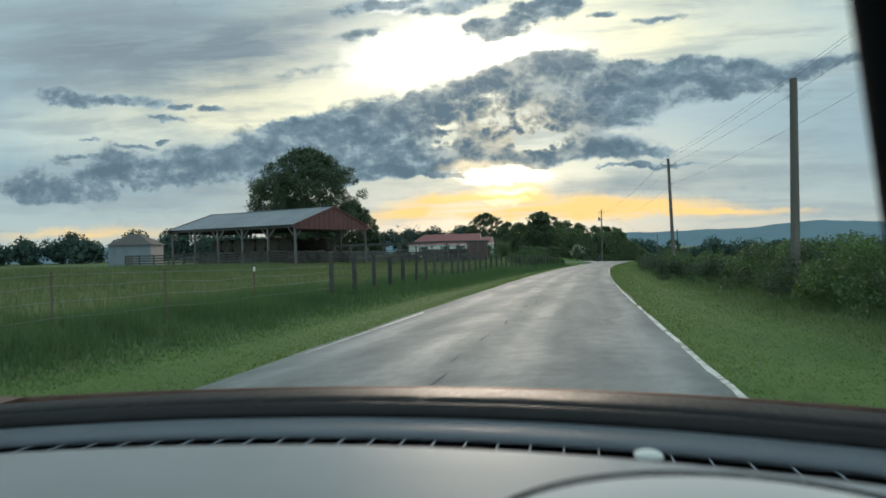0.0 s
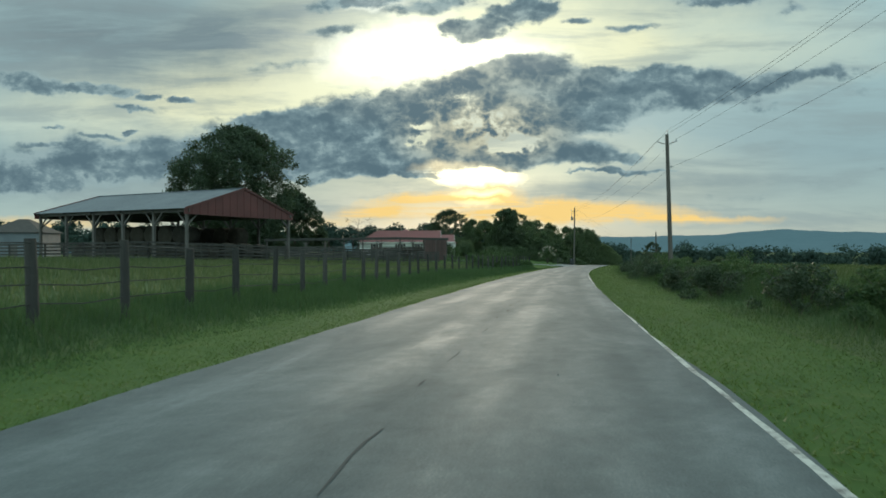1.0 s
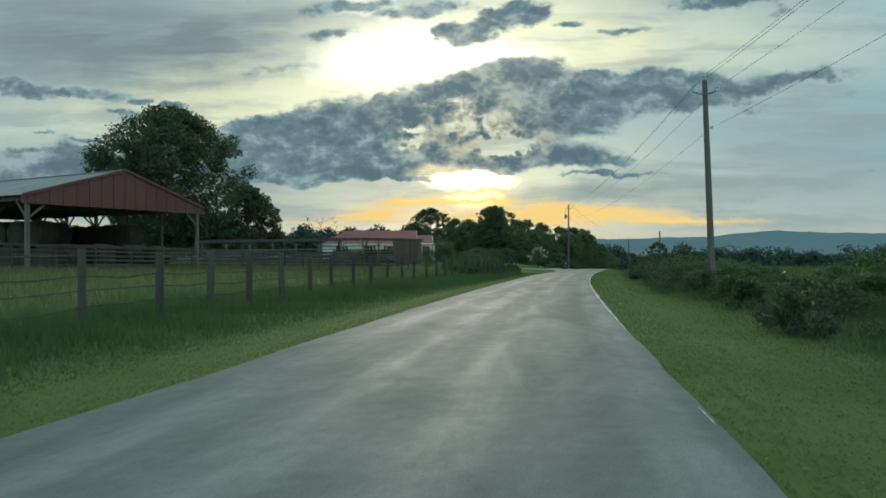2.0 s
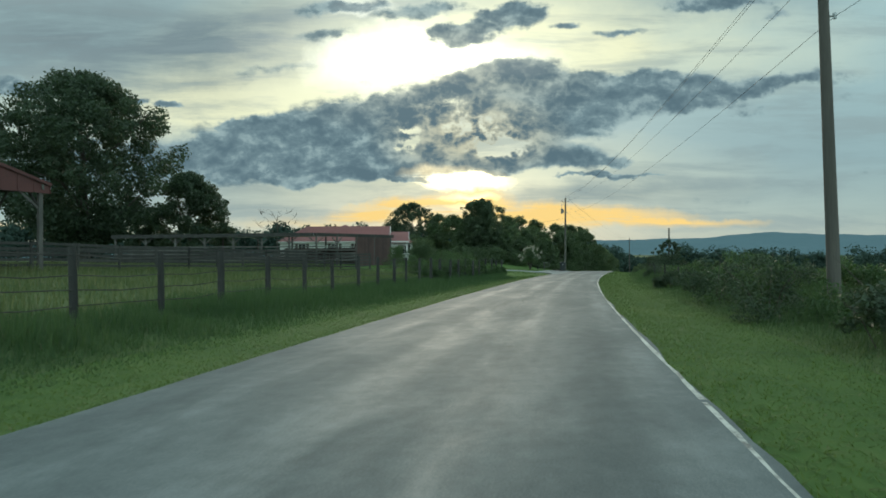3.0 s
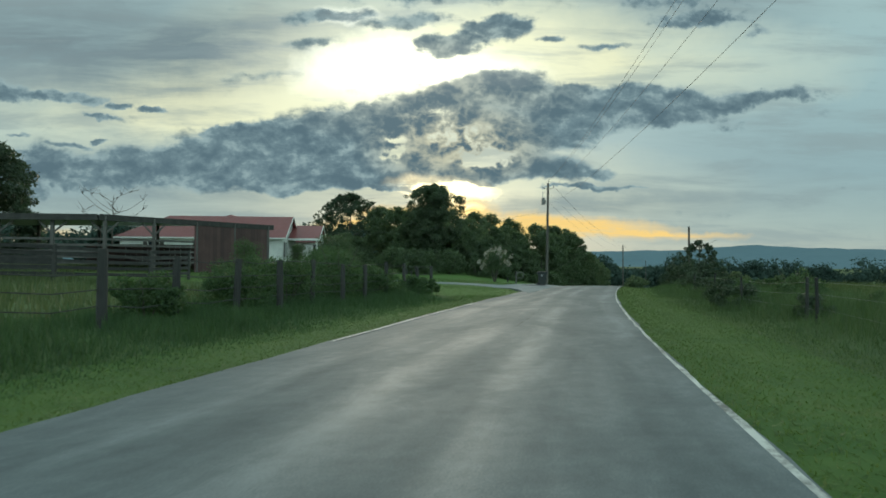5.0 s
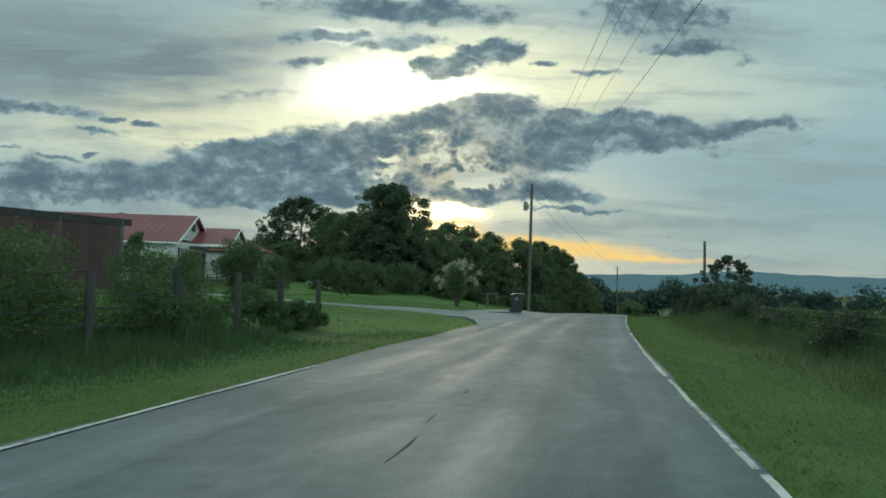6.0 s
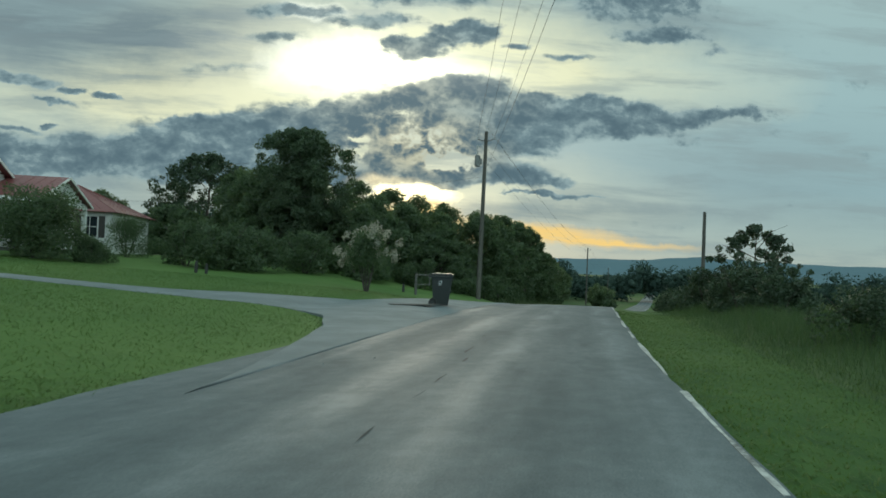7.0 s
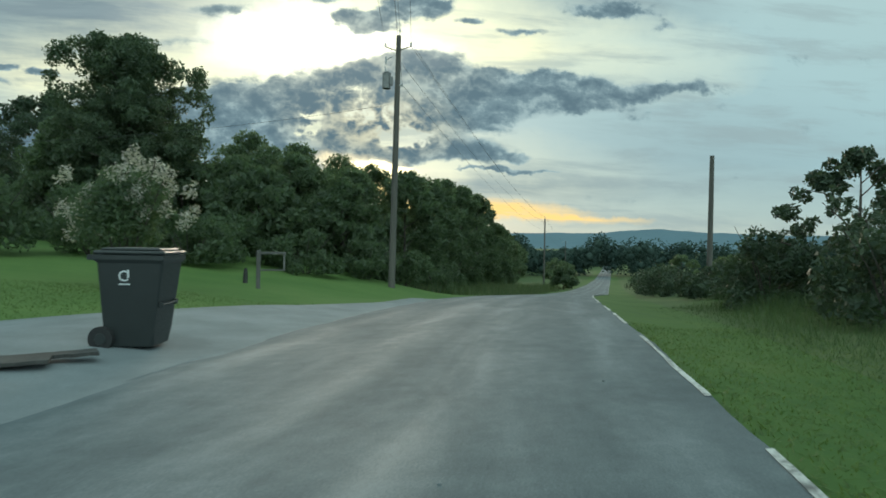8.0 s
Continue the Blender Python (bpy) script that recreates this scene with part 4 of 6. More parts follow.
def woods(name, rows, seed, label, leaf, size=1.1):
    """A far wood: many crowns of coarse leaf sprays in one piece, with short trunks inside."""
    r = np.random.default_rng(seed)
    cen, rad = [], []
    for x, y, h, w in rows:
        z = gz(x, y)
        for _ in range(11):
            f = r.uniform(0, 1)
            a, rr = r.uniform(0, 6.283), math.sqrt(r.uniform(0, 1)) * (1 - 0.5 * f * f)
            lr = w * r.uniform(0.17, 0.3)
            cen.append((x + math.cos(a) * rr * w * 0.45, y + math.sin(a) * rr * w * 0.45, z + lr * 0.5 + f * (h - lr * 1.4)))
            rad.append(lr)
    v, f = leaf_cloud(r, cen, np.array(rad) * 0.95, 1150 * len(rows), size * 0.72, 0.9, 0.4, 0.08)
    f = np.concatenate([f[:, :3], f[:, [0, 2, 3]]])
    # a lumpy inner mass closes each crown
    bm = bmesh.new()
    bmesh.ops.create_icosphere(bm, subdivisions=1, radius=1)
    cv = np.array([q.co for q in bm.verts])
    cf = np.array([[q.index for q in t.verts] for t in bm.faces])
    bm.free()
    k = len(cen)
    cv = np.asarray(cen)[:, None] + cv[None] * (np.asarray(rad) * 0.42)[:, None, None] * r.uniform(0.8, 1.12, (k, len(cv), 1)) * np.array([1, 1, 0.9])
    cf = (cf[None] + (np.arange(k) * cv.shape[1])[:, None, None]).reshape(-1, 3) + len(v)
    v, f = np.concatenate([v, cv.reshape(-1, 3)]), np.concatenate([f, cf])
    tagged(new(name, mesh_np(name, v, f, leaf)), label, "woods", kind="stuff")


def wood_line(seed, pts, step, hmin, hmax):
    r = np.random.default_rng(seed)
    rows = []
    for (x0, y0), (x1, y1) in zip(pts, pts[1:]):
        n = max(int(math.hypot(x1 - x0, y1 - y0) / step), 1)
        for i in range(n):
            f = (i + r.uniform(0, 1)) / n
            h = r.uniform(hmin, hmax)
            rows.append((x0 + (x1 - x0) * f + r.normal(0, 3), y0 + (y1 - y0) * f + r.normal(0, 4), h, h * r.uniform(0.9, 1.5)))
    return rows


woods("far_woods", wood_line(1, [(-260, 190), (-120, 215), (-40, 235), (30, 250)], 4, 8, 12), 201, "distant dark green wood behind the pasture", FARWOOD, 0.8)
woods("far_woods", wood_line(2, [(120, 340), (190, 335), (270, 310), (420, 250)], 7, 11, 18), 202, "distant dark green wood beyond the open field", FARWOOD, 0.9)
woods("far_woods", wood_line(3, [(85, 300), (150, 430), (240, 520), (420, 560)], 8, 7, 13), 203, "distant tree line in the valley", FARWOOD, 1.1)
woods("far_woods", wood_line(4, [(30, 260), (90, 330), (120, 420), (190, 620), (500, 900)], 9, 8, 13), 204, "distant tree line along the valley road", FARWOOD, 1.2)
for i, (xs, ys_, hh) in enumerate([(66, 158, 3.2), (78, 175, 4.0), (95, 190, 4.6), (72, 205, 4.2), (112, 235, 7.0), (90, 250, 6.5)]):
    tree("field_tree", xs, ys_, hh, hh * 1.3, "low rounded green tree in the open field", HEDGE, 210 + i, low=0.03, lobes=30, leaves=3600, size=0.24, top=0.4, trunk=0.1)


def hills():
    """Long wooded ridge across the valley."""
    az_ = np.linspace(-80, 100, 361)
    ridge = np.interp(az_, [-80, -30, 0, 12, 17, 25, 28, 31, 34, 37, 45, 60, 100], [40, 40, 40, 42, 45, 49, 62, 70, 60, 52, 50, 50, 40])
    ridge = ridge + 1.5 * np.sin(az_ * 0.9) + 1 * np.sin(az_ * 2.3 + 1) + 0.5 * np.sin(az_ * 7.1)
    rows = []
    for f in np.linspace(0, 1, 14):
        r = 2000 + 900 * f
        z = -20 + (ridge + 20) * np.sin(f * math.pi / 2) ** 1.5
        rows.append(np.stack([r * np.sin(np.radians(az_)), r * np.cos(np.radians(az_)), z + 3 * np.sin(az_ * 3 + f * 9) * f * (1 - f)], -1))
    v = np.stack(rows)
    a, b = v.shape[:2]
    it = np.arange(a * b).reshape(a, b)
    q = np.stack([it[:-1, :-1], it[:-1, 1:], it[1:, 1:], it[1:, :-1]], -1).reshape(-1, 4)
    tagged(new("hills", mesh_np("hills", v.reshape(-1, 3), q, HILL, True)), "long wooded ridge on the horizon, tinted blue-grey by painted haze", "hills", kind="structure")


hills()

# ------------------------------------------------------------------ poles and wires


def pole(x, y, top, label, arms=True, transformer=False, lean=0.0, turn=0.0):
    z = gz(x, y)
    h = top - z
    t = thing("utility_pole", x, y, z, turn, label, "utility pole", "utility poles along the road")
    bm = bmesh.new()
    rod(bm, (0, 0, -0.6), (lean * h, 0, h), min(0.175, 0.017 * h + 0.03), min(0.12, 0.012 * h + 0.025), 14)
    part("shaft", bm, POLEWOOD, t)
    ends = []
    if arms:
        bx = lean * h
        for s in (-1, 1):
            bm = bmesh.new()
            rod(bm, (bx, -0.12, h - 0.75), (bx + s * 0.62, -0.12, h - 0.55), 0.028, 0.024, 8)
            arm = part("bracket_arm", bm, POLEWOOD, t)
            bm = bmesh.new()
            for j in range(3):
                rod(bm, (bx + s * 0.62, -0.12, h - 0.56 + j * 0.07), (bx + s * 0.62, -0.12, h - 0.51 + j * 0.07), 0.06, 0.045, 10)
            part("insulator", bm, CERAMIC, arm, "grey porcelain insulator")
            ends.append((bx + s * 0.62, -0.12, h - 0.35))
        bm = bmesh.new()
        rod(bm, (bx + 0.03, 0, h - 0.05), (bx + 0.05, 0, h + 0.2), 0.02, 0.02, 6)
        rod(bm, (bx + 0.05, 0, h + 0.2), (bx + 0.05, 0, h + 0.32), 0.055, 0.04, 10)
        part("top_insulator", bm, CERAMIC, t, "grey porcelain insulator")
        ends.append((bx + 0.05, 0, h + 0.32))
        bm = bmesh.new()
        rod(bm, (lean * h * 0.75 + 0.1, -0.05, h - 2.35), (lean * h * 0.75 + 0.26, -0.05, h - 2.35), 0.035, 0.03, 8)
        rod(bm, (lean * h * 0.75 + 0.24, -0.05, h - 2.43), (lean * h * 0.75 + 0.24, -0.05, h - 2.27), 0.05, 0.05, 8)
        part("spool", bm, CERAMIC, t, "grey porcelain spool insulator")
        ends.append((lean * h * 0.75 + 0.26, -0.05, h - 2.35))
    if transformer:
        bm = bmesh.new()
        zt = h - 2.5
        rod(bm, (-0.42, 0, zt), (-0.42, 0, zt + 0.72), 0.2, 0.2, 16)
        rod(bm, (-0.42, 0, zt + 0.72), (-0.42, 0, zt + 0.8), 0.215, 0.12, 16)
        box(bm, -0.26, -0.1, -0.06, 0.06, zt + 0.15, zt + 0.55)
        tr = part("transformer", bm, STEEL, t, "grey steel transformer can")
        bm = bmesh.new()
        rod(bm, (-0.46, 0, zt + 0.78), (-0.5, 0, zt + 1.05), 0.05, 0.03, 8)
        rod(bm, (-0.12, -0.08, zt + 1.5), (-0.45, -0.08, zt + 1.35), 0.025, 0.02, 8)
        rod(bm, (-0.45, -0.08, zt + 1.15), (-0.45, -0.08, zt + 1.5), 0.045, 0.045, 8)
        part("bushing", bm, CERAMIC, tr, "porcelain bushing and fuse")
    m = t.matrix_basis
    return [m @ Vector(e) for e in ends]


def wires(a, b, sag):
    """Cables that hang between two poles, each a thing of its own."""
    for p, q in zip(a, b):
        bm = bmesh.new()
        n = 22
        pts = [p.lerp(q, i / n) - Vector((0, 0, 4 * sag * (i / n) * (1 - i / n))) for i in range(n + 1)]
        for u, v in zip(pts, pts[1:]):
            rod(bm, u, v, 0.0075, 0.0075, 5, False)
        tagged(part("overhead_wire", bm, WIRE), "thin dark overhead wire strung between utility poles", "wire", "overhead wires")


pole(12.25, 20.3, 7.0, "tall bare wooden pole among roadside weeds", False, False, 0.012, -15)
pa = pole(19.8, 20.5, 12.2, "tall wooden utility pole that carries the overhead wires", True, False, 0.0, -15)
pb = pole(23.45, 61.0, 10.2, "weathered wooden utility pole with two bracket arms, leaning", True, False, -0.03, -15)
pc = pole(37.0, 144.0, 10.0, "wooden utility pole with a grey transformer beside the lawn", True, True, 0.012, -20)
pole(54.1, 143.9, 5.1, "bare wooden utility pole in the field", False, False, 0.0)
pe = pole(77.0, 226.0, 5.0, "distant wooden utility pole along the road", True, False, 0.0, -25)
pf = pole(124.0, 325.0, 1.4, "distant wooden utility pole along the road", True, False, 0.0, -25)
wires(pa, pb, 0.5)
wires(pb, pc, 1.3)
wires(pc, pe, 1.3)
wires([Vector((36.7, 144.0, 6.7))], [Vector((9.4, 147.0, 3.9))], 0.7)
wires(pe, pf, 1.4)

# ------------------------------------------------------------------ fences
r = np.random.default_rng(5)


def rails(fence, name, pts, heights, radius, material):
    """Bars or wires from post to post, each one a part."""
    for hgt in heights:
        for (x0, y0), (x1, y1) in zip(pts, pts[1:]):
            bm = bmesh.new()
            z0, z1 = gz(x0, y0) + hgt, gz(x1, y1) + hgt
            midz = (z0 + z1) / 2 - 0.03 + r.uniform(-0.06, 0.04)
            xm, ym = (x0 + x1) / 2, (y0 + y1) / 2
            rod(bm, (x0, y0, z0), (xm, ym, midz), radius, radius, 6)
            rod(bm, (xm, ym, midz), (x1, y1, z1), radius, radius, 6)
            part(name, bm, material, fence)


fence = thing("pasture_fence", 0, 0, 0, 0, "weathered wooden post fence with dark rails beside the pasture", "fence")
posts = []
marks = list(np.arange(25.1, 58, 2.34)) + list(np.arange(60.6, 76, 2.74)) + list(np.arange(76.9, 108, 2.22))
for yb in marks:
    dd = -8.3 + 0.5 * math.sin(yb * 0.07) + r.uniform(-0.06, 0.06)
    posts.append(side(yb, dd))
for i, (px, py) in enumerate(posts):
    h = r.uniform(1.48, 1.68)
    bm = bmesh.new()
    rad = r.uniform(0.075, 0.105)
    lx, ly = r.normal(0, 0.03), r.normal(0, 0.03)
    z = gz(px, py)
    rod(bm, (px, py, z - 0.4), (px + lx * 0.6, py + ly * 0.6, z + h * 0.6), rad * 1.05, rad, 10)
    rod(bm, (px + lx * 0.6, py + ly * 0.6, z + h * 0.6), (px + lx, py + ly, z + h), rad, rad * 0.92, 10)
    part("post", bm, POSTWOOD, fence)
rails(fence, "rail", posts, (0.45, 0.78, 1.08, 1.5), 0.012, POSTWOOD)

wire_fence = thing("wire_fence", 0, 0, 0, 0, "old wire fence on thin rusty steel posts", "fence")
tp = [side(yb, -8.3) for yb in (1.5, 4.6, 7.7, 10.8, 13.9, 17.0, 20.9)] + [posts[0]]
for i, (px, py) in enumerate(tp[:-1]):
    bm = bmesh.new()
    z = gz(px, py)
    box(bm, px - 0.022, px + 0.022, py - 0.005, py + 0.005, z - 0.3, z + 1.22)
    box(bm, px - 0.005, px + 0.005, py, py + 0.035, z - 0.3, z + 1.22)
    pst = part("steel_post", bm, RUST, wire_fence)
    if i < 6:
        continue
    bm = bmesh.new()
    box(bm, px - 0.025, px + 0.025, py - 0.009, py + 0.038, z + 1.1, z + 1.23)
    part("painted_tip", bm, WHITEPAINT, pst, "white painted post tip")
rails(wire_fence, "strand", tp, (0.35, 0.65, 0.95, 1.15), 0.006, STEEL)

field_fence = thing("field_fence", 0, 0, 0, 0, "sagging wire fence on crooked grey posts beside the field", "fence")
fp = []
for yb in (80.0, 87.6, 88.4, 94.5, 101.0, 107.5):
    fp.append(side(yb, 7.0 + r.uniform(-0.2, 0.2)))
for px, py in fp:
    bm = bmesh.new()
    z = gz(px, py)
    lx, ly, h = r.normal(0, 0.09), r.normal(0, 0.06), r.uniform(1.1, 1.35)
    rod(bm, (px, py, z - 0.3), (px + lx, py + ly, z + h), 0.05, 0.04, 9)
    part("post", bm, POSTWOOD, field_fence)
rails(field_fence, "strand", fp, (0.4, 0.75, 1.05), 0.0025, STEEL)

# ------------------------------------------------------------------ hay barn


def hay_barn():
    gx, gy = -19.4, 78.4
    z0 = gz(gx, gy)
    t = thing("hay_barn", gx, gy, z0, 152.3, "open pole barn with grey roof and red gable over hay", "barn")
    # local x runs along the ridge away from the red gable, local y towards the road
    L, W, eave, ridge = 19.8, 13.6, 5.25 - z0, 7.4 - z0
    hl, hw = L / 2, W / 2
    for s in (-1, 1):
        n = 22
        for i in range(n):
            a, b = -hl + L * i / n, -hl + L * (i + 1) / n
            bm = bmesh.new()
            o, rr = (a, 0, ridge), (b, 0, ridge)
            pts = [(a, 0, ridge), (b, 0, ridge), (b, s * hw, eave), (a, s * hw, eave)]
            plate(bm, pts if s < 0 else pts[::-1], 0.03)
            up = 0.035
            for q in (a + 0.02, a + L / n * 0.5):
                beam(bm, (q, 0, ridge + up * 0.4), (q, s * hw, eave + up * 0.4), 0.035, up)
            part("roof_sheet", bm, GALV, t)
    bm = bmesh.new()
    beam(bm, (-hl, 0, ridge + 0.04), (hl, 0, ridge + 0.04), 0.35, 0.05)
    part("ridge_cap", bm, GALV, t)
    for e in (-1, 1):
        # gable sheets
        n = 16
        for i in range(n):
            a, b = -hw + W * i / n, -hw + W * (i + 1) / n
            za, zb = (ridge - (ridge - eave) * abs(v) / hw - 0.05 for v in (a, b))
            bm = bmesh.new()
            xg = e * (hl - 0.08)
            pts = [(xg, a, eave - 0.45), (xg, b, eave - 0.45), (xg, b, zb), (xg, a, za)]
            plate(bm, pts if e > 0 else pts[::-1], 0.03)
            beam(bm, (xg + e * 0.015, a + 0.05, eave - 0.45), (xg + e * 0.015, a + 0.05, za), 0.03, 0.03)
            part("gable_sheet", bm, REDSHEET, t)
        for s in (-1, 1):
            bm = bmesh.new()
            beam(bm, (e * (hl + 0.02), 0, ridge + 0.02), (e * (hl + 0.02), s * hw, eave + 0.02), 0.04, 0.16)
            part("rake_trim", bm, REDSHEET, t)
    for s in (-1, 1):
        bm = bmesh.new()
        beam(bm, (-hl, s * (hw - 0.45), eave - 0.12), (hl, s * (hw - 0.45), eave - 0.12), 0.1, 0.28)
        part("plate_beam", bm, TIMBER, t)
        for i in range(6):
            x = -hl + 0.3 + (L - 0.6) * i / 5
            y = s * (hw - 0.45)
            bm = bmesh.new()
            box(bm, x - 0.11, x + 0.11, y - 0.11, y + 0.11, -0.5, eave - 0.2, None, 0.015)
            po = part("post", bm, TIMBER, t)
            for dx in (-1, 1):
                if (i == 0 and dx < 0) or (i == 5 and dx > 0):
                    continue
                bm = bmesh.new()
                beam(bm, (x + dx * 0.08, y, eave - 1.25), (x + dx * 1.0, y, eave - 0.25), 0.07, 0.12)
                part("knee_brace", bm, TIMBER, po)
    for i in range(6):
        x = -hl + 0.3 + (L - 0.6) * i / 5
        bm = bmesh.new()
        beam(bm, (x, -hw + 0.4, eave - 0.3), (x, hw - 0.4, eave - 0.3), 0.08, 0.22)
        for s in (-1, 1):
            beam(bm, (x, 0, ridge - 0.15), (x, s * (hw - 0.1), eave - 0.1), 0.06, 0.18)
            beam(bm, (x, s * (hw - 0.5), eave - 1.3), (x, s * (hw - 1.6), eave - 0.35), 0.07, 0.12)
        beam(bm, (x, 0, eave - 0.3), (x, 0, ridge - 0.2), 0.07, 0.14)
        part("truss", bm, TIMBER, t)
    return t


def bale_mesh():
    bm = bmesh.new()
    rad, ln = 0.87, 1.3
    prof = [(-ln / 2, rad * 0.25), (-ln / 2 - 0.02, rad * 0.8), (-ln / 2 + 0.08, rad), (0, rad * 1.02), (ln / 2 - 0.08, rad), (ln / 2 + 0.02, rad * 0.8), (ln / 2, rad * 0.25)]
    n = 20
    rings = [[bm.verts.new((x, r_ * math.cos(6.283 * i / n), rad + r_ * math.sin(6.283 * i / n) * (0.97 if math.sin(6.283 * i / n) < 0 else 1))) for i in range(n)] for x, r_ in prof]
    for a, b in zip(rings, rings[1:]):
        for i in range(n):
            bm.faces.new((a[i], a[(i + 1) % n], b[(i + 1) % n], b[i]))
    bm.faces.new(rings[0][::-1])
    bm.faces.new(rings[-1])
    for v in bm.verts:
        v.co += Vector((noise.noise(v.co * 3), noise.noise(v.co * 3 + Vector((5, 1, 2))), 0)) * 0.04
    bm.normal_update()
    me = bpy.data.meshes.new("hay_bale")
    bm.to_mesh(me)
    bm.free()
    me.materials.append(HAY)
    return me


hay_barn()
BALE = bale_mesh()
barn_turn = radians(152.3)
bu, bv = Vector((math.cos(barn_turn), math.sin(barn_turn), 0)), Vector((-math.sin(barn_turn), math.cos(barn_turn), 0))
rb = np.random.default_rng(77)
bz = gz(-19.4, 78.4)
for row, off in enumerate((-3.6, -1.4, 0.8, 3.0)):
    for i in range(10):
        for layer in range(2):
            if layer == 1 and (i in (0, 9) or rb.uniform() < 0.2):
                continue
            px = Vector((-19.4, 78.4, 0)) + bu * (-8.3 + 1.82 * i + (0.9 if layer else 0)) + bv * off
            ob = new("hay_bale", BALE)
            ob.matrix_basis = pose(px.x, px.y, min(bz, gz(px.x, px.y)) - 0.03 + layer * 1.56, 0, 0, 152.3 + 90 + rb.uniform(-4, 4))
            tagged(ob, "weathered round hay bale in the open barn, its colour darkened for barn shade", "hay bale", "hay bales in the barn")

# ------------------------------------------------------------------ cattle shed, corral


def cattle_shed():
    """Low shed: its long open side faces the pasture, its end, half boarded red, faces the road."""
    A, B, C = Vector((-17.0, 108.0)), Vector((2.2, 111.0)), Vector((9.7, 121.0))
    D = A + (C - B)
    z0 = gz(-2, 113)
    t = thing("cattle_shed", 0, 0, z0, 0, "long low cattle shed with metal roof and red boarded end", "shed")
    hi = 3.5 - z0

    def P3(u, v, h):
        q = A + (B - A) * u + (C - B) * v
        return Vector((q.x, q.y, h))

    n = 22
    for i in range(n):
        bm = bmesh.new()
        a, b = i / n, (i + 1) / n
        plate(bm, [P3(a, -0.03, hi - 0.25 + 0.25 * a), P3(b, -0.03, hi - 0.25 + 0.25 * b), P3(b, 1.03, hi - 0.25 + 0.25 * b), P3(a, 1.03, hi - 0.25 + 0.25 * a)], 0.035)
        beam(bm, P3(a, -0.03, hi - 0.23 + 0.25 * a), P3(a, 1.03, hi - 0.23 + 0.25 * a), 0.04, 0.03)
        part("roof_sheet", bm, GALV, t)
    for ends in ((P3(0, -0.035, hi - 0.38), P3(1, -0.035, hi - 0.13)), (P3(1.004, -0.035, hi - 0.13), P3(1.004, 1.035, hi - 0.13))):
        bm = bmesh.new()
        beam(bm, *ends, 0.05, 0.36)
        part("fascia", bm, POSTWOOD, t)
    spots = [(i / 7, 0.0) for i in range(8)] + [(1.0, v) for v in (0.25, 0.5, 0.75, 1.0)] + [(i / 5, 1.0) for i in range(5)]
    for u, v in spots:
        q = P3(u, v, 0)
        bm = bmesh.new()
        box(bm, q.x - 0.09, q.x + 0.09, q.y - 0.09, q.y + 0.09, -0.7, hi - 0.28 + 0.24 * u, None, 0.01)
        po = part("post", bm, TIMBER, t)
        way = (B - A).normalized() if v == 0 else (C - B).normalized()
        if u > 0 and (v < 0.5):
            for s in (-1, 1):
                bm = bmesh.new()
                beam(bm, (q.x, q.y, hi - 1.1), (q.x + way.x * s * 0.75, q.y + way.y * s * 0.75, hi - 0.4), 0.06, 0.1)
                part("knee_brace", bm, TIMBER, po)
    for h in (0.4, 0.75, 1.1, 1.45, 1.8):
        bm = bmesh.new()
        beam(bm, P3(0, 0, h), P3(1, 0, h), 0.04, 0.13)
        part("rail", bm, TIMBER, t)
        bm = bmesh.new()
        beam(bm, P3(1, 0, h), P3(1, 0.5, h), 0.04, 0.13)
        part("rail", bm, TIMBER, t)
    ln = (C - B).length
    k = int(ln * 0.52 / 0.3)
    for i in range(k):
        v0, v1 = 0.48 + i * 0.3 / ln, 0.48 + (i * 0.3 + 0.288) / ln
        bm = bmesh.new()
        plate(bm, [P3(1.004, v0, -0.4), P3(1.004, v1, -0.4), P3(1.004, v1, hi - 0.15), P3(1.004, v0, hi - 0.15)], 0.025 + 0.01 * (i % 2))
        part("board", bm, REDWOOD, t)
    for i in range(34):
        u0 = 0.35 + i * 0.65 / 34
        bm = bmesh.new()
        plate(bm, [P3(u0, 1.01, -0.4), P3(u0 + 0.0185, 1.01, -0.4), P3(u0 + 0.0185, 1.01, 1.7), P3(u0, 1.01, 1.7)], 0.025 + 0.01 * (i % 2))
        part("board", bm, REDWOOD, t)
    return t


cattle_shed()


def corral(name, pts, label, height=1.5, gap=2.4):
    """Pen of round posts and flat boards between given corners."""
    t = thing(name, 0, 0, 0, 0, label, "fence")
    for (x0, y0), (x1, y1) in zip(pts, pts[1:]):
        ln = math.hypot(x1 - x0, y1 - y0)
        n = max(int(ln / gap), 1)
        for i in range(n + 1):
            x, y = x0 + (x1 - x0) * i / n, y0 + (y1 - y0) * i / n
            bm = bmesh.new()
            z = gz(x, y)
            rod(bm, (x, y, z - 0.4), (x, y, z + height + 0.1), 0.09, 0.08, 8)
            part("post", bm, POSTWOOD, t)
        for h in np.arange(0.35, height + 0.01, 0.29):
            for i in range(n):
                bm = bmesh.new()
                xa, ya, xb, yb_ = (x0 + (x1 - x0) * i / n, y0 + (y1 - y0) * i / n, x0 + (x1 - x0) * (i + 1) / n, y0 + (y1 - y0) * (i + 1) / n)
                beam(bm, (xa, ya, gz(xa, ya) + h), (xb, yb_, gz(xb, yb_) + h), 0.04, 0.15)
                part("board", bm, POSTWOOD, t)
    return t


corral("corral", [(-36, 76), (-16, 66), (-3, 88), (8, 108)], "dark weathered board corral in front of the barn", 1.5)
corral("corral", [(-36, 92), (-12, 98), (2, 106)], "dark weathered board pen beside the cattle shed", 1.5)


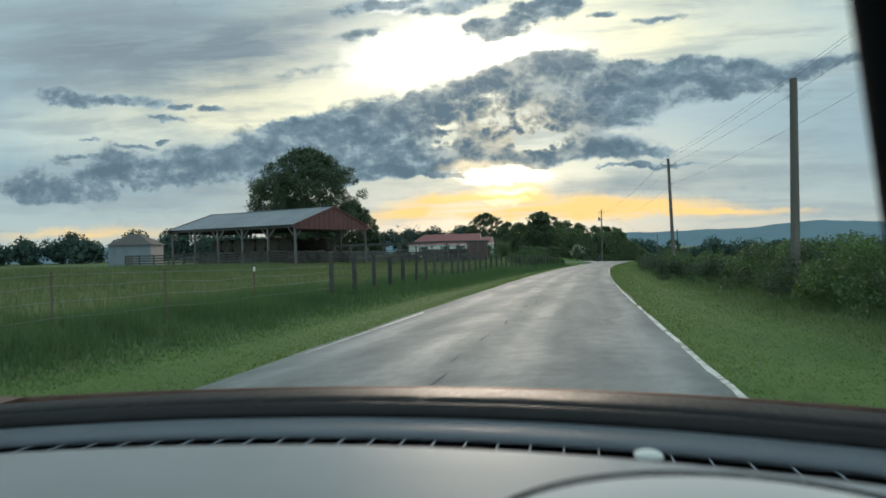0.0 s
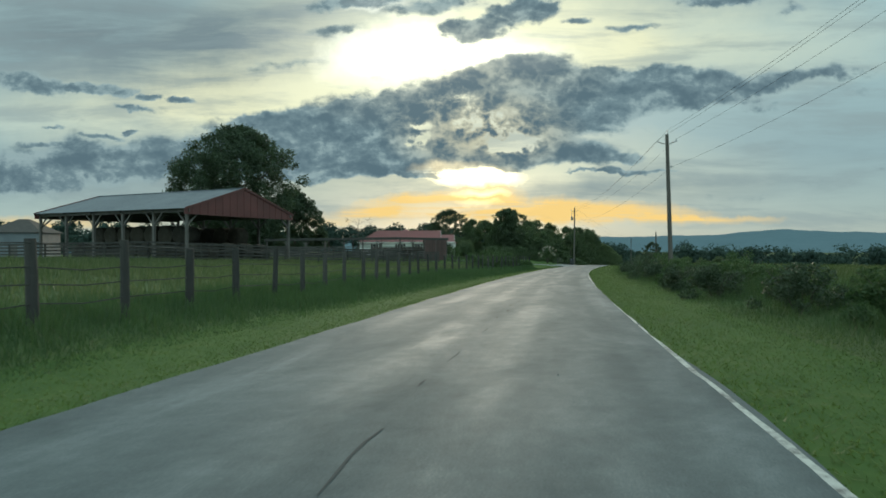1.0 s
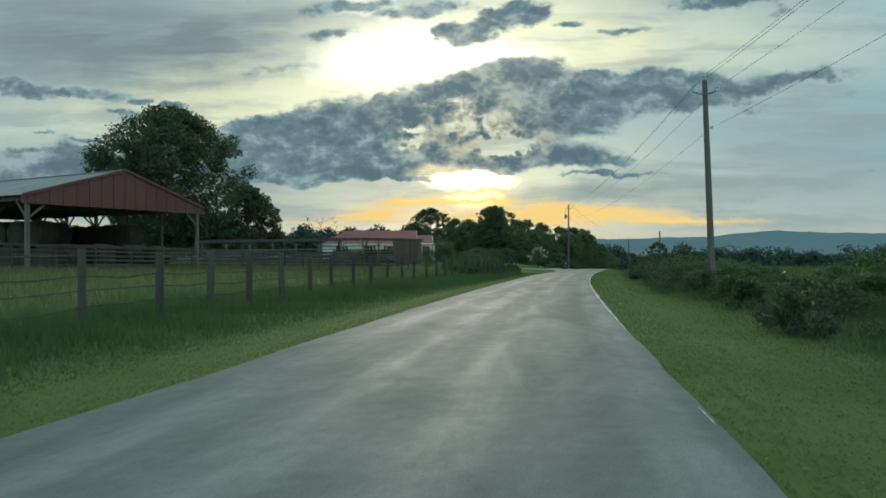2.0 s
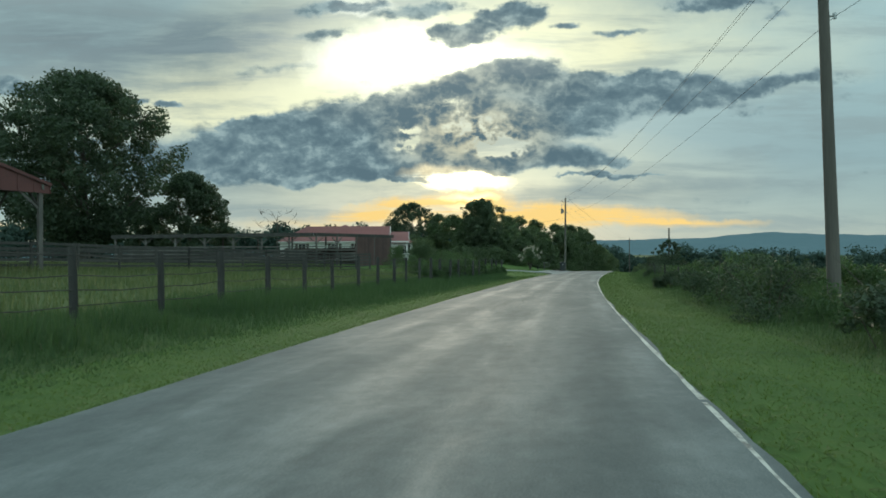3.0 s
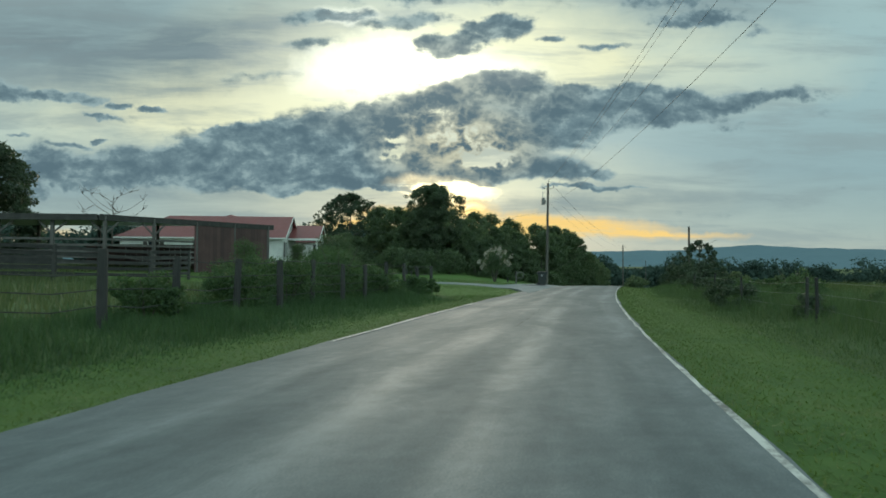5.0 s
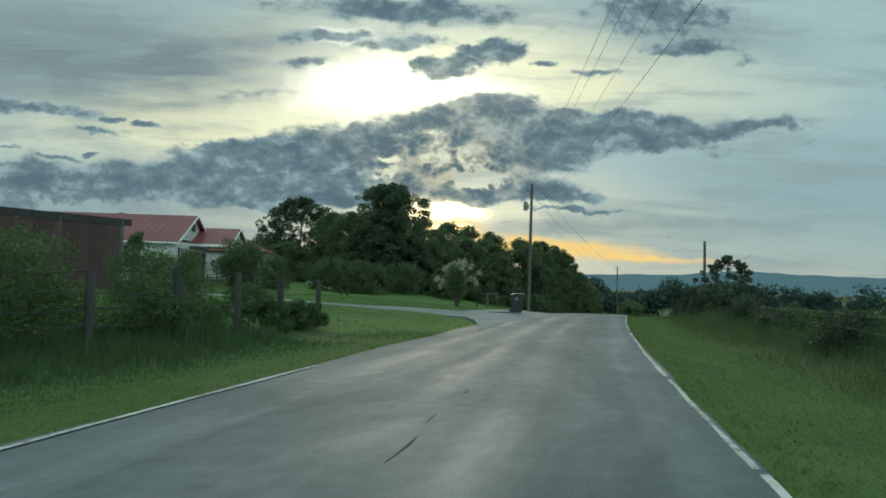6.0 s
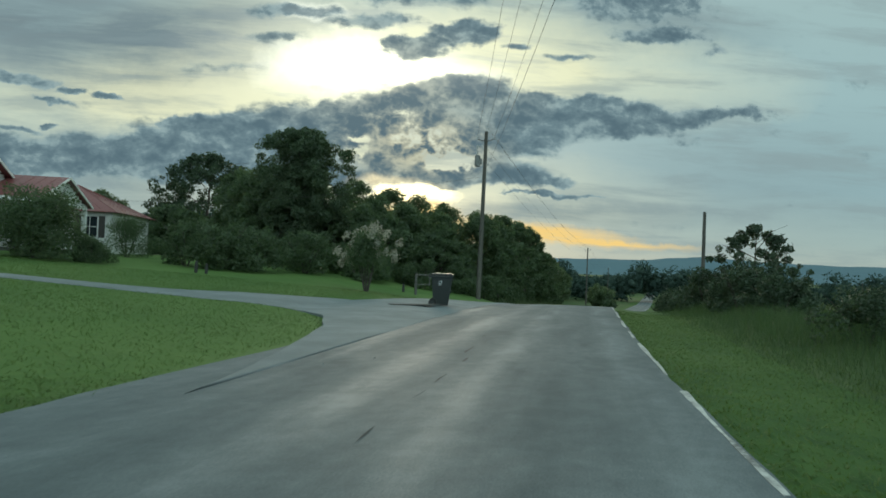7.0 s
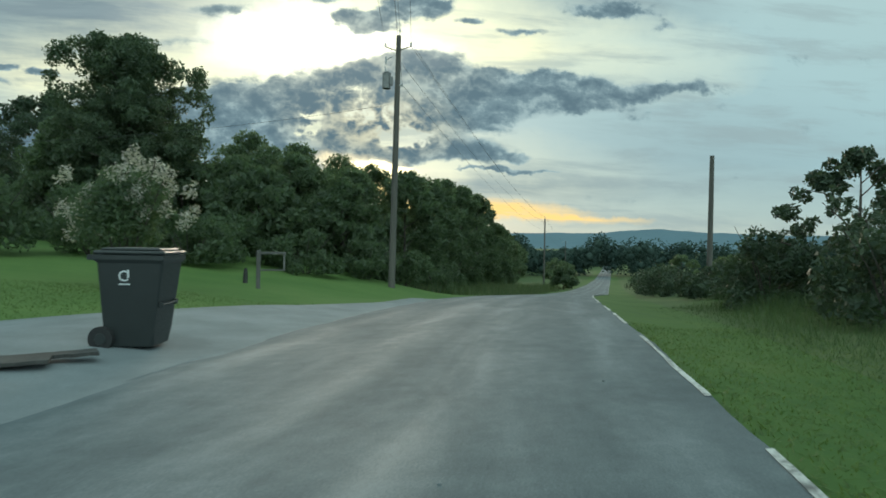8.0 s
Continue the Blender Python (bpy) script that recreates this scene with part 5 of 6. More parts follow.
def outbuilding():
    x, y = -48.0, 102.6
    z = gz(x, y)
    t = thing("outbuilding", x, y, z, 8, "small white outbuilding coloured grey for shade and haze, with a dark peaked hip roof", "shed")
    s, wall, top = 3.15, 4.15 - z, 5.9 - z
    bm = bmesh.new()
    box(bm, -s, s, -s, s, -0.4, wall)
    part("wall", bm, SHADEDBOARD, t)
    bm = bmesh.new()
    o = s + 0.35
    base = [bm.verts.new(p) for p in ((-o, -o, wall - 0.1), (o, -o, wall - 0.1), (o, o, wall - 0.1), (-o, o, wall - 0.1))]
    cap = [bm.verts.new(p) for p in ((-0.5, -0.5, top), (0.5, -0.5, top), (0.5, 0.5, top), (-0.5, 0.5, top))]
    for i in range(4):
        bm.faces.new((base[i], base[(i + 1) % 4], cap[(i + 1) % 4], cap[i]))
    bm.faces.new(cap)
    bm.faces.new(base[::-1])
    part("roof", bm, DARKROOF, t)
    bm = bmesh.new()
    box(bm, -0.5, 0.5, -s - 0.05, -s, -0.2, 2.0, None, 0.01)
    part("door", bm, TIMBER, t)


outbuilding()

# ------------------------------------------------------------------ white house with red roof


def window_unit(t, m, w, h):
    """A sash window with shutters on the wall plane given by m (x across, z up, -y outwards)."""
    bm = bmesh.new()
    box(bm, -w / 2, w / 2, -0.015, 0.02, 0, h, m)
    win = part("window", bm, GLASS, t)
    bm = bmesh.new()
    for x0, x1, z0, z1 in ((-w / 2 - 0.07, -w / 2, -0.07, h + 0.07), (w / 2, w / 2 + 0.07, -0.07, h + 0.07), (-w / 2, w / 2, h, h + 0.07), (-w / 2, w / 2, -0.07, 0), (-w / 2, w / 2, h / 2 - 0.02, h / 2 + 0.02), (-0.015, 0.015, 0, h)):
        box(bm, x0, x1, -0.05, 0.01, z0, z1, m)
    part("frame", bm, WHITEPAINT, win)
    for s in (-1, 1):
        bm = bmesh.new()
        x = s * (w / 2 + 0.27)
        box(bm, x - 0.19, x + 0.19, -0.035, 0.0, -0.05, h + 0.05, m)
        for j in range(9):
            zz = 0.05 + (h - 0.1) * j / 8
            box(bm, x - 0.15, x + 0.15, -0.05, -0.03, zz - 0.03, zz + 0.03, m)
        part("shutter", bm, DARKROOF, win, "dark louvred shutter")


def roof_plane(t, pts, seams, name="roof"):
    """A metal roof plane, its upper outline anticlockwise from above, with standing seams down the slope (from the first edge to the opposite)."""
    bm = bmesh.new()
    plate(bm, pts, 0.05)
    ob = part(name, bm, ROOFRED, t)
    a, b, c, d = (Vector(p) for p in (pts if len(pts) == 4 else (*pts, pts[-1])))
    for i in range(seams + 1):
        f = i / seams
        p, q = a.lerp(b, f), d.lerp(c, f)
        bm = bmesh.new()
        beam(bm, p + Vector((0, 0, 0.006)), q + Vector((0, 0, 0.006)), 0.025, 0.022)
        part("seam", bm, ROOFRED, ob)


def house():
    z0 = gz(2, 142)
    t = thing("house", 0.6, 0, z0, 0, "single-storey white house with red metal gabled roofs", "house")
    eave, ridge = 3.1 - z0, 5.22 - z0

    def wall(pts, h0=0.0, lab=""):
        # horizontal lap boards, one part each
        (x0, y0, a0), (x1, y1, a1) = pts
        zz = -0.3
        while zz < max(a0, a1) - 0.02:
            top0 = min(zz + 0.19, max(a0, a1))
            bm = bmesh.new()
            beam(bm, (x0, y0, zz + 0.095), (x1, y1, zz + 0.095), 0.05, 0.2)
            part("board", bm, SIDING, t)
            zz += 0.19

    # main block: ridge along x from -4 to 8.4
    xa, xb, yr, hw = -6.5, 8.2, 136.2, 4.4
    wall([(xa, yr - hw + 0.5, eave), (xb, yr - hw + 0.5, eave)])
    wall([(xb, yr - hw + 0.5, eave), (xb, yr + hw - 0.5, eave)])
    wall([(xa, yr - hw + 0.5, eave), (xa, yr + hw - 0.5, eave)])
    wall([(xa, yr + hw - 0.5, eave), (xb, yr + hw - 0.5, eave)])
    e = eave - 0.12
    roof_plane(t, [(xa - 0.4, yr - hw, e), (xb + 0.4, yr - hw, e), (xb + 0.4, yr, ridge), (-3.4, yr, ridge)], 24)
    roof_plane(t, [(xb + 0.4, yr + hw, e), (xa - 0.4, yr + hw, e), (-3.4, yr, ridge), (xb + 0.4, yr, ridge)], 24)
    roof_plane(t, [(xa - 0.4, yr + hw, e), (xa - 0.4, yr - hw, e), (-3.4, yr, ridge)], 14)
    # gable wall boards, vent and trim
    nb = 11
    for i in range(nb):
        zz = eave + (ridge - eave - 0.15) * i / nb
        half = (hw - 0.5) * (1 - (i + 0.7) / (nb + 0.4))
        bm = bmesh.new()
        beam(bm, (xb, yr - half, zz + 0.08), (xb, yr + half, zz + 0.08), 0.05, (ridge - eave) / nb + 0.01)
        part("gable_board", bm, SIDING, t)
    for s in (-1, 1):
        bm = bmesh.new()
        beam(bm, (xb + 0.42, yr, ridge - 0.05), (xb + 0.42, yr + s * hw, e - 0.05), 0.05, 0.13)
        part("rake_trim", bm, WHITEPAINT, t)
    bm = bmesh.new()
    box(bm, xb + 0.02, xb + 0.06, yr - 0.45, yr + 0.45, ridge - 1.2, ridge - 0.6, None, 0.01)
    part("gable_vent", bm, DARKROOF, t, "dark louvred gable vent")
    bm = bmesh.new()
    beam(bm, (xa - 0.4, yr - hw - 0.02, e - 0.08), (xb + 0.4, yr - hw - 0.02, e - 0.08), 0.04, 0.12)
    part("fascia", bm, WHITEPAINT, t)
    # raised cross roof behind
    roof_plane(t, [(0.2, 137, ridge - 0.4), (3.4, 137, ridge - 0.4), (1.8, 139, ridge + 0.35)], 6)
    roof_plane(t, [(3.4, 137, ridge - 0.4), (3.4, 146, ridge - 0.4), (1.8, 146, ridge + 0.35), (1.8, 139, ridge + 0.35)], 10)
    roof_plane(t, [(0.2, 146, ridge - 0.4), (0.2, 137, ridge - 0.4), (1.8, 139, ridge + 0.35), (1.8, 146, ridge + 0.35)], 10)
    # porch wing with its own gable
    wx, wy, ww = 11.0, 138.6, 3.3
    pr, pe_ = 4.48 - z0, 3.0 - z0
    roof_plane(t, [(xb - 0.5, wy - ww, pe_), (wx + 0.3, wy - ww, pe_), (wx + 0.3, wy, pr), (xb - 0.5, wy, pr)], 6)
    roof_plane(t, [(wx + 0.3, wy + ww, pe_), (xb - 0.5, wy + ww, pe_), (xb - 0.5, wy, pr), (wx + 0.3, wy, pr)], 6)
    for i in range(7):
        half = (ww - 0.3) * (1 - (i + 0.7) / 7.4)
        zz = pe_ + (pr - pe_ - 0.1) * i / 7
        bm = bmesh.new()
        beam(bm, (wx, wy - half, zz + 0.08), (wx, wy + half, zz + 0.08), 0.05, 0.22)
        part("gable_board", bm, SIDING, t)
    for s in (-1, 1):
        bm = bmesh.new()
        beam(bm, (wx + 0.32, wy, pr - 0.04), (wx + 0.32, wy + s * ww, pe_ - 0.04), 0.05, 0.12)
        part("rake_trim", bm, WHITEPAINT, t)
        bm = bmesh.new()
        box(bm, wx - 0.1, wx + 0.1, wy + s * (ww - 0.4) - 0.1, wy + s * (ww - 0.4) + 0.1, -0.3, pe_ + 0.05, None, 0.01)
        part("porch_post", bm, WHITEPAINT, t)
    bm = bmesh.new()
    beam(bm, (wx, wy - ww + 0.3, pe_ - 0.02), (wx, wy + ww - 0.3, pe_ - 0.02), 0.14, 0.28)
    beam(bm, (xb, wy - ww + 0.02, pe_ - 0.06), (wx + 0.3, wy - ww + 0.02, pe_ - 0.06), 0.05, 0.2)
    part("porch_beam", bm, WHITEPAINT, t)
    bm = bmesh.new()
    box(bm, xb, wx + 0.1, wy - ww + 0.3, wy + ww - 0.3, -0.4, 0.12, None, 0.02)
    part("porch_floor", bm, TIMBER, t)
    # rear wing towards the hedge
    x0, x1, y0, y1 = 0.0, 11.9, 143.0, 151.0
    e3, r3 = 2.9 - z0, 4.9 - z0
    ym = (y0 + y1) / 2
    wall([(x0, y0 + 0.4, e3), (x1, y0 + 0.4, e3)])
    wall([(x1, y0 + 0.4, e3), (x1, y1 - 0.4, e3)])
    wall([(x0, y1 - 0.4, e3), (x1, y1 - 0.4, e3)])
    roof_plane(t, [(x0, y0, e3), (x1 + 0.4, y0, e3), (x1 - 3.6, ym, r3), (x0, ym, r3)], 16)
    roof_plane(t, [(x1 + 0.4, y1, e3), (x0, y1, e3), (x0, ym, r3), (x1 - 3.6, ym, r3)], 16)
    roof_plane(t, [(x1 + 0.4, y0, e3), (x1 + 0.4, y1, e3), (x1 - 3.6, ym, r3)], 10)
    for x in (10.6,):
        window_unit(t, Matrix.Translation((x, y0 + 0.37, 1.0)), 0.9, 1.3)
    window_unit(t, Matrix.Translation((x1 + 0.03, ym, 1.0)) @ Matrix.Rotation(radians(90), 4, "Z"), 1.0, 1.3)
    for x in (-3.5, 1.0, 4.2):
        window_unit(t, Matrix.Translation((x, yr - hw + 0.47, 0.9)), 0.95, 1.45)
    window_unit(t, Matrix.Translation((xb + 0.03, yr - 2.4, 0.9)) @ Matrix.Rotation(radians(90), 4, "Z"), 0.9, 1.4)
    bm = bmesh.new()
    box(bm, xb, xb + 0.05, wy + 0.2, wy + 1.15, 0.1, 2.15, None, 0.01)
    d_ = part("door", bm, DARKROOF, t, "dark panelled front door")
    bm = bmesh.new()
    rod(bm, (xb + 0.05, wy + 0.3, 1.1), (xb + 0.11, wy + 0.3, 1.1), 0.03, 0.035, 10)
    part("knob", bm, STEEL, d_)


house()

# ------------------------------------------------------------------ driveway, bin, small things


def apron_z(x, y):
    """Top of the drive: laps over the asphalt's edge, then climbs with the lawn."""
    d = (x - float(mid_x(y))) * 0.965
    lap = float(road_z(y)) + 0.035 - 0.05 * (max(d, -3.0) / 3) ** 2
    return max(lap + 0.19 * float(sstep(2.3, 5.2, -d) * sstep(26.0, 30.6, x)), gz(x, y) + 0.008)


def driveway():
    """Pale drive that runs from the road to the house."""
    n = 60

    def along(pts, f):
        pts = [Vector((*p, 0)) for p in pts]
        lens = [0]
        for a, b in zip(pts, pts[1:]):
            lens.append(lens[-1] + (b - a).length)
        s = f * lens[-1]
        i = max(k for k in range(len(lens) - 1) if lens[k] <= s + 1e-9)
        return pts[i].lerp(pts[i + 1], (s - lens[i]) / (lens[i + 1] - lens[i]))

    rows, m = [], 44
    upper, lower = DRIVE_UP, DRIVE_LOW
    rr = np.random.default_rng(9)
    for i in range(n + 1):
        f = i / n
        a, b = along(upper, f), along(lower, f)
        jag_a, jag_b = rr.normal(0, 0.05), rr.normal(0, 0.05)
        d = (b - a).normalized()
        a, b = a - d * jag_a, b + d * jag_b
        row = []
        for j in range(m + 1):
            p = a.lerp(b, j / m)
            if i == n:
                p.x = float(mid_x(p.y)) + (-2.35 + rr.normal(0, 0.12)) / 0.965
            row.append((p.x, p.y, apron_z(p.x, p.y) - (0.035 if i == n else 0)))
        rows.append(row)
    v = np.array(rows)
    it = np.arange((n + 1) * (m + 1)).reshape(n + 1, m + 1)
    q = np.stack([it[:-1, :-1], it[1:, :-1], it[1:, 1:], it[:-1, 1:]], -1).reshape(-1, 4)
    low = v.copy()
    low[..., 2] -= 0.2
    k = (n + 1) * (m + 1)
    edge = []
    for col in (0, m):
        e = it[:, col] + 2 * k
        s = np.stack([e[:-1], e[1:], e[1:] - k, e[:-1] - k], -1)
        edge.append(s if col == 0 else s[:, ::-1])
    ob = new("driveway", mesh_np("driveway", np.concatenate([v.reshape(-1, 3), low.reshape(-1, 3), v.reshape(-1, 3)]), np.concatenate([q, *edge])[:, ::-1], GRAVEL, True))
    tagged(ob, "pale worn gravel driveway apron joining the road", "driveway", kind="structure")


driveway()


def wheelie_bin(x, y, turn):
    z = apron_z(x, y)
    t = thing("wheeled_bin", x, y, z, turn, "dark grey wheeled refuse bin standing on the driveway apron", "bin")
    bm = bmesh.new()
    # tapered hollow body: front is -y
    def ring(w, d, zz, back):
        return [bm.verts.new(p) for p in ((-w, -d, zz), (w, -d, zz), (w, back, zz), (-w, back, zz))]
    r0, r1, r2, r3 = ring(0.235, 0.24, 0.03, 0.27), ring(0.25, 0.26, 0.2, 0.29), ring(0.305, 0.36, 0.96, 0.36), ring(0.325, 0.385, 1.0, 0.385)
    r4, r5 = ring(0.325, 0.385, 1.05, 0.385), ring(0.29, 0.345, 1.05, 0.345)
    for a, b in ((r0, r1), (r1, r2), (r2, r3), (r3, r4), (r4, r5)):
        for i in range(4):
            bm.faces.new((a[i], a[(i + 1) % 4], b[(i + 1) % 4], b[i]))
    bm.faces.new(r0[::-1])
    bm.faces.new(r5)
    es = [e for e in bm.edges if abs(e.verts[0].co.z - e.verts[1].co.z) > 0.05]
    bmesh.ops.bevel(bm, geom=es, offset=0.05, segments=3, affect="EDGES", profile=0.5)
    part("body", bm, BINPLASTIC, t)
    bm = bmesh.new()
    box(bm, -0.335, 0.335, -0.4, 0.38, 1.055, 1.1, None, 0.018)
    box(bm, -0.28, 0.28, -0.33, 0.32, 1.095, 1.13, None, 0.015)
    part("lid", bm, BINPLASTIC, t, "slightly domed dark plastic lid")
    bm = bmesh.new()
    rod(bm, (-0.27, 0.46, 1.02), (0.27, 0.46, 1.02), 0.018, 0.018, 10)
    for s in (-0.25, 0, 0.25):
        box(bm, s - 0.025, s + 0.025, 0.37, 0.47, 0.99, 1.05)
    part("handle", bm, BINPLASTIC, t)
    for s in (-1, 1):
        bm = bmesh.new()
        rod(bm, (s * 0.235, 0.3, 0.12), (s * 0.31, 0.3, 0.12), 0.135, 0.135, 24)
        wh = part("wheel", bm, RUBBER, t, "black rubber wheel")
        bm = bmesh.new()
        rod(bm, (s * 0.3, 0.3, 0.12), (s * 0.318, 0.3, 0.12), 0.07, 0.06, 16)
        part("hub", bm, BINPLASTIC, wh)
    bm = bmesh.new()
    rod(bm, (-0.3, 0.3, 0.12), (0.3, 0.3, 0.12), 0.014, 0.014, 8)
    part("axle", bm, STEEL, t)
    # catch bar on the front, and the printed mark as plain shapes
    bm = bmesh.new()
    rod(bm, (-0.2, -0.33, 0.5), (0.2, -0.33, 0.5), 0.014, 0.014, 8)
    box(bm, -0.23, -0.19, -0.34, -0.27, 0.47, 0.53)
    box(bm, 0.19, 0.23, -0.34, -0.27, 0.47, 0.53)
    part("catch_bar", bm, BINPLASTIC, t)
    bm = bmesh.new()
    tilt = Matrix.Rotation(radians(-90), 4, "Z") @ Matrix.Translation((-0.05, -0.301, 0.82)) @ Matrix.Rotation(radians(4.2), 4, "X")
    n = 14
    for i in range(n - 3):
        a0, a1 = 0.9 + i * 0.42, 0.9 + (i + 1) * 0.42
        for r_in, r_out in ((0.045, 0.062),):
            pts = [(math.cos(a0) * r_out, 0, math.sin(a0) * r_out), (math.cos(a1) * r_out, 0, math.sin(a1) * r_out), (math.cos(a1) * r_in, 0, math.sin(a1) * r_in), (math.cos(a0) * r_in, 0, math.sin(a0) * r_in)]
            plate(bm, [tilt @ Vector(p) for p in pts], 0.006)
    box(bm, 0.035, 0.055, -0.006, 0.004, -0.02, 0.07, tilt)
    box(bm, -0.06, 0.06, -0.006, 0.004, -0.1, -0.085, tilt)
    part("printed_mark", bm, BINMARK, t, "pale printed round mark")


wheelie_bin(31.18, 122.05, 80)

# broken boards lying flat before the bin
for bx, by, turn, ln, wd in ((30.0, 120.55, 14, 1.5, 0.34), (30.6, 120.95, 22, 0.9, 0.22)):
    bm = bmesh.new()
    rb = random.Random(int(bx * 100))
    n = 12
    rim = [(-ln / 2 + ln * i / n, -wd / 2 + rb.uniform(-0.03, 0.03)) for i in range(n + 1)] + [(ln / 2 - ln * i / n, wd / 2 + rb.uniform(-0.03, 0.03)) for i in range(n + 1)]
    plate(bm, [(px, py, 0.035) for px, py in rim], 0.035)
    ob = part("broken_board", bm, POSTWOOD)
    ob.matrix_basis = pose(bx, by, apron_z(bx, by) + 0.004, 0, 0, turn)
    tagged(ob, "dark broken board lying flat on the gravel", "board", "boards before the bin")


def mail_post(x, y):
    t = thing("sign_post", x, y, gz(x, y), 12, "grey wooden post with a bare crossarm on the lawn", "post")
    bm = bmesh.new()
    box(bm, -0.06, 0.06, -0.06, 0.06, -0.4, 1.2, None, 0.012)
    part("post", bm, TIMBER, t)
    bm = bmesh.new()
    box(bm, 0.06, 0.84, -0.045, 0.045, 1.07, 1.15, None, 0.01)
    part("arm", bm, TIMBER, t)
    bm = bmesh.new()
    box(bm, 0.76, 0.82, -0.03, 0.03, 0.55, 1.07, None, 0.008)
    box(bm, 0.06, 0.76, -0.02, 0.02, 0.55, 0.6, None, 0.006)
    part("hanging_frame", bm, TIMBER, t)


mail_post(31.55, 134.6)

for px, py, h in ((20.5, 132.2, 0.6), (20.95, 132.35, 0.5), (31.0, 136.3, 0.5)):
    bm = bmesh.new()
    rod(bm, (0, 0, -0.2), (0.01, 0, h * 0.7), 0.085, 0.075, 10)
    rod(bm, (0.01, 0, h * 0.7), (0.015, 0.01, h), 0.075, 0.05, 10)
    ob = part("stump_post", bm, POSTWOOD)
    ob.matrix_basis = pose(px, py, gz(px, py))
    tagged(ob, "short dark wooden stump post on the lawn", "post", "stump posts")

# tar seals, chips and broken patches on the asphalt
rs = np.random.default_rng(31)


def seal(y0, d0, length, wander, width):
    """A crooked band of crack sealer."""
    pts = []
    y, d = y0, d0
    n = max(int(length / 0.25), 3)
    for i in range(n):
        pts.append((y, d))
        y += length / n
        d += rs.normal(0, wander)
    v, f = [], []
    for i, (y, d) in enumerate(pts):
        w = width * rs.uniform(0.5, 1.2) * (0.3 if i in (0, n - 1) else 1)
        for s in (-1, 1):
            dd = d + s * w
            v.append((float(mid_x(y)) + dd / 0.965, y, float(road_z(y)) + 0.0335 - 0.05 * (dd / 3) ** 2))
        if i:
            f.append((2 * i - 2, 2 * i - 1, 2 * i + 1, 2 * i))
    ob = new("crack_seal", mesh_np("crack_seal", v, f, SEAL))
    tagged(ob, "dark tar seal along a crack in the asphalt", "crack seal", kind="structure")


for y0, y1 in ((8, 34), (62, 74), (86, 112)):
    yq = y0
    while yq < y1:
        ln = rs.uniform(0.4, 1.5)
        seal(yq, -0.22 + rs.normal(0, 0.05), ln, 0.014, rs.uniform(0.01, 0.02))
        yq += ln + rs.uniform(0.1, 1.6)
for i in range(9):
    yq, dq = rs.uniform(3, 130), rs.uniform(-2.3, 2.1)
    bm = bmesh.new()
    bmesh.ops.create_icosphere(bm, subdivisions=1, radius=rs.uniform(0.008, 0.017))
    for v in bm.verts:
        v.co = Vector((v.co.x * rs.uniform(0.8, 1.5), v.co.y, v.co.z * 0.5))
    ob = part("pale_stone", bm, GRAVEL)
    ob.matrix_basis = pose(float(mid_x(yq)) + dq / 0.965, yq, float(road_z(yq)) + 0.035 - 0.05 * (dq / 3) ** 2, 0, 0, rs.uniform(0, 360))
    tagged(ob, "small pale stone lying on the asphalt", "stone", "stones on the road")

# ------------------------------------------------------------------ the car, as it stands when the drive begins


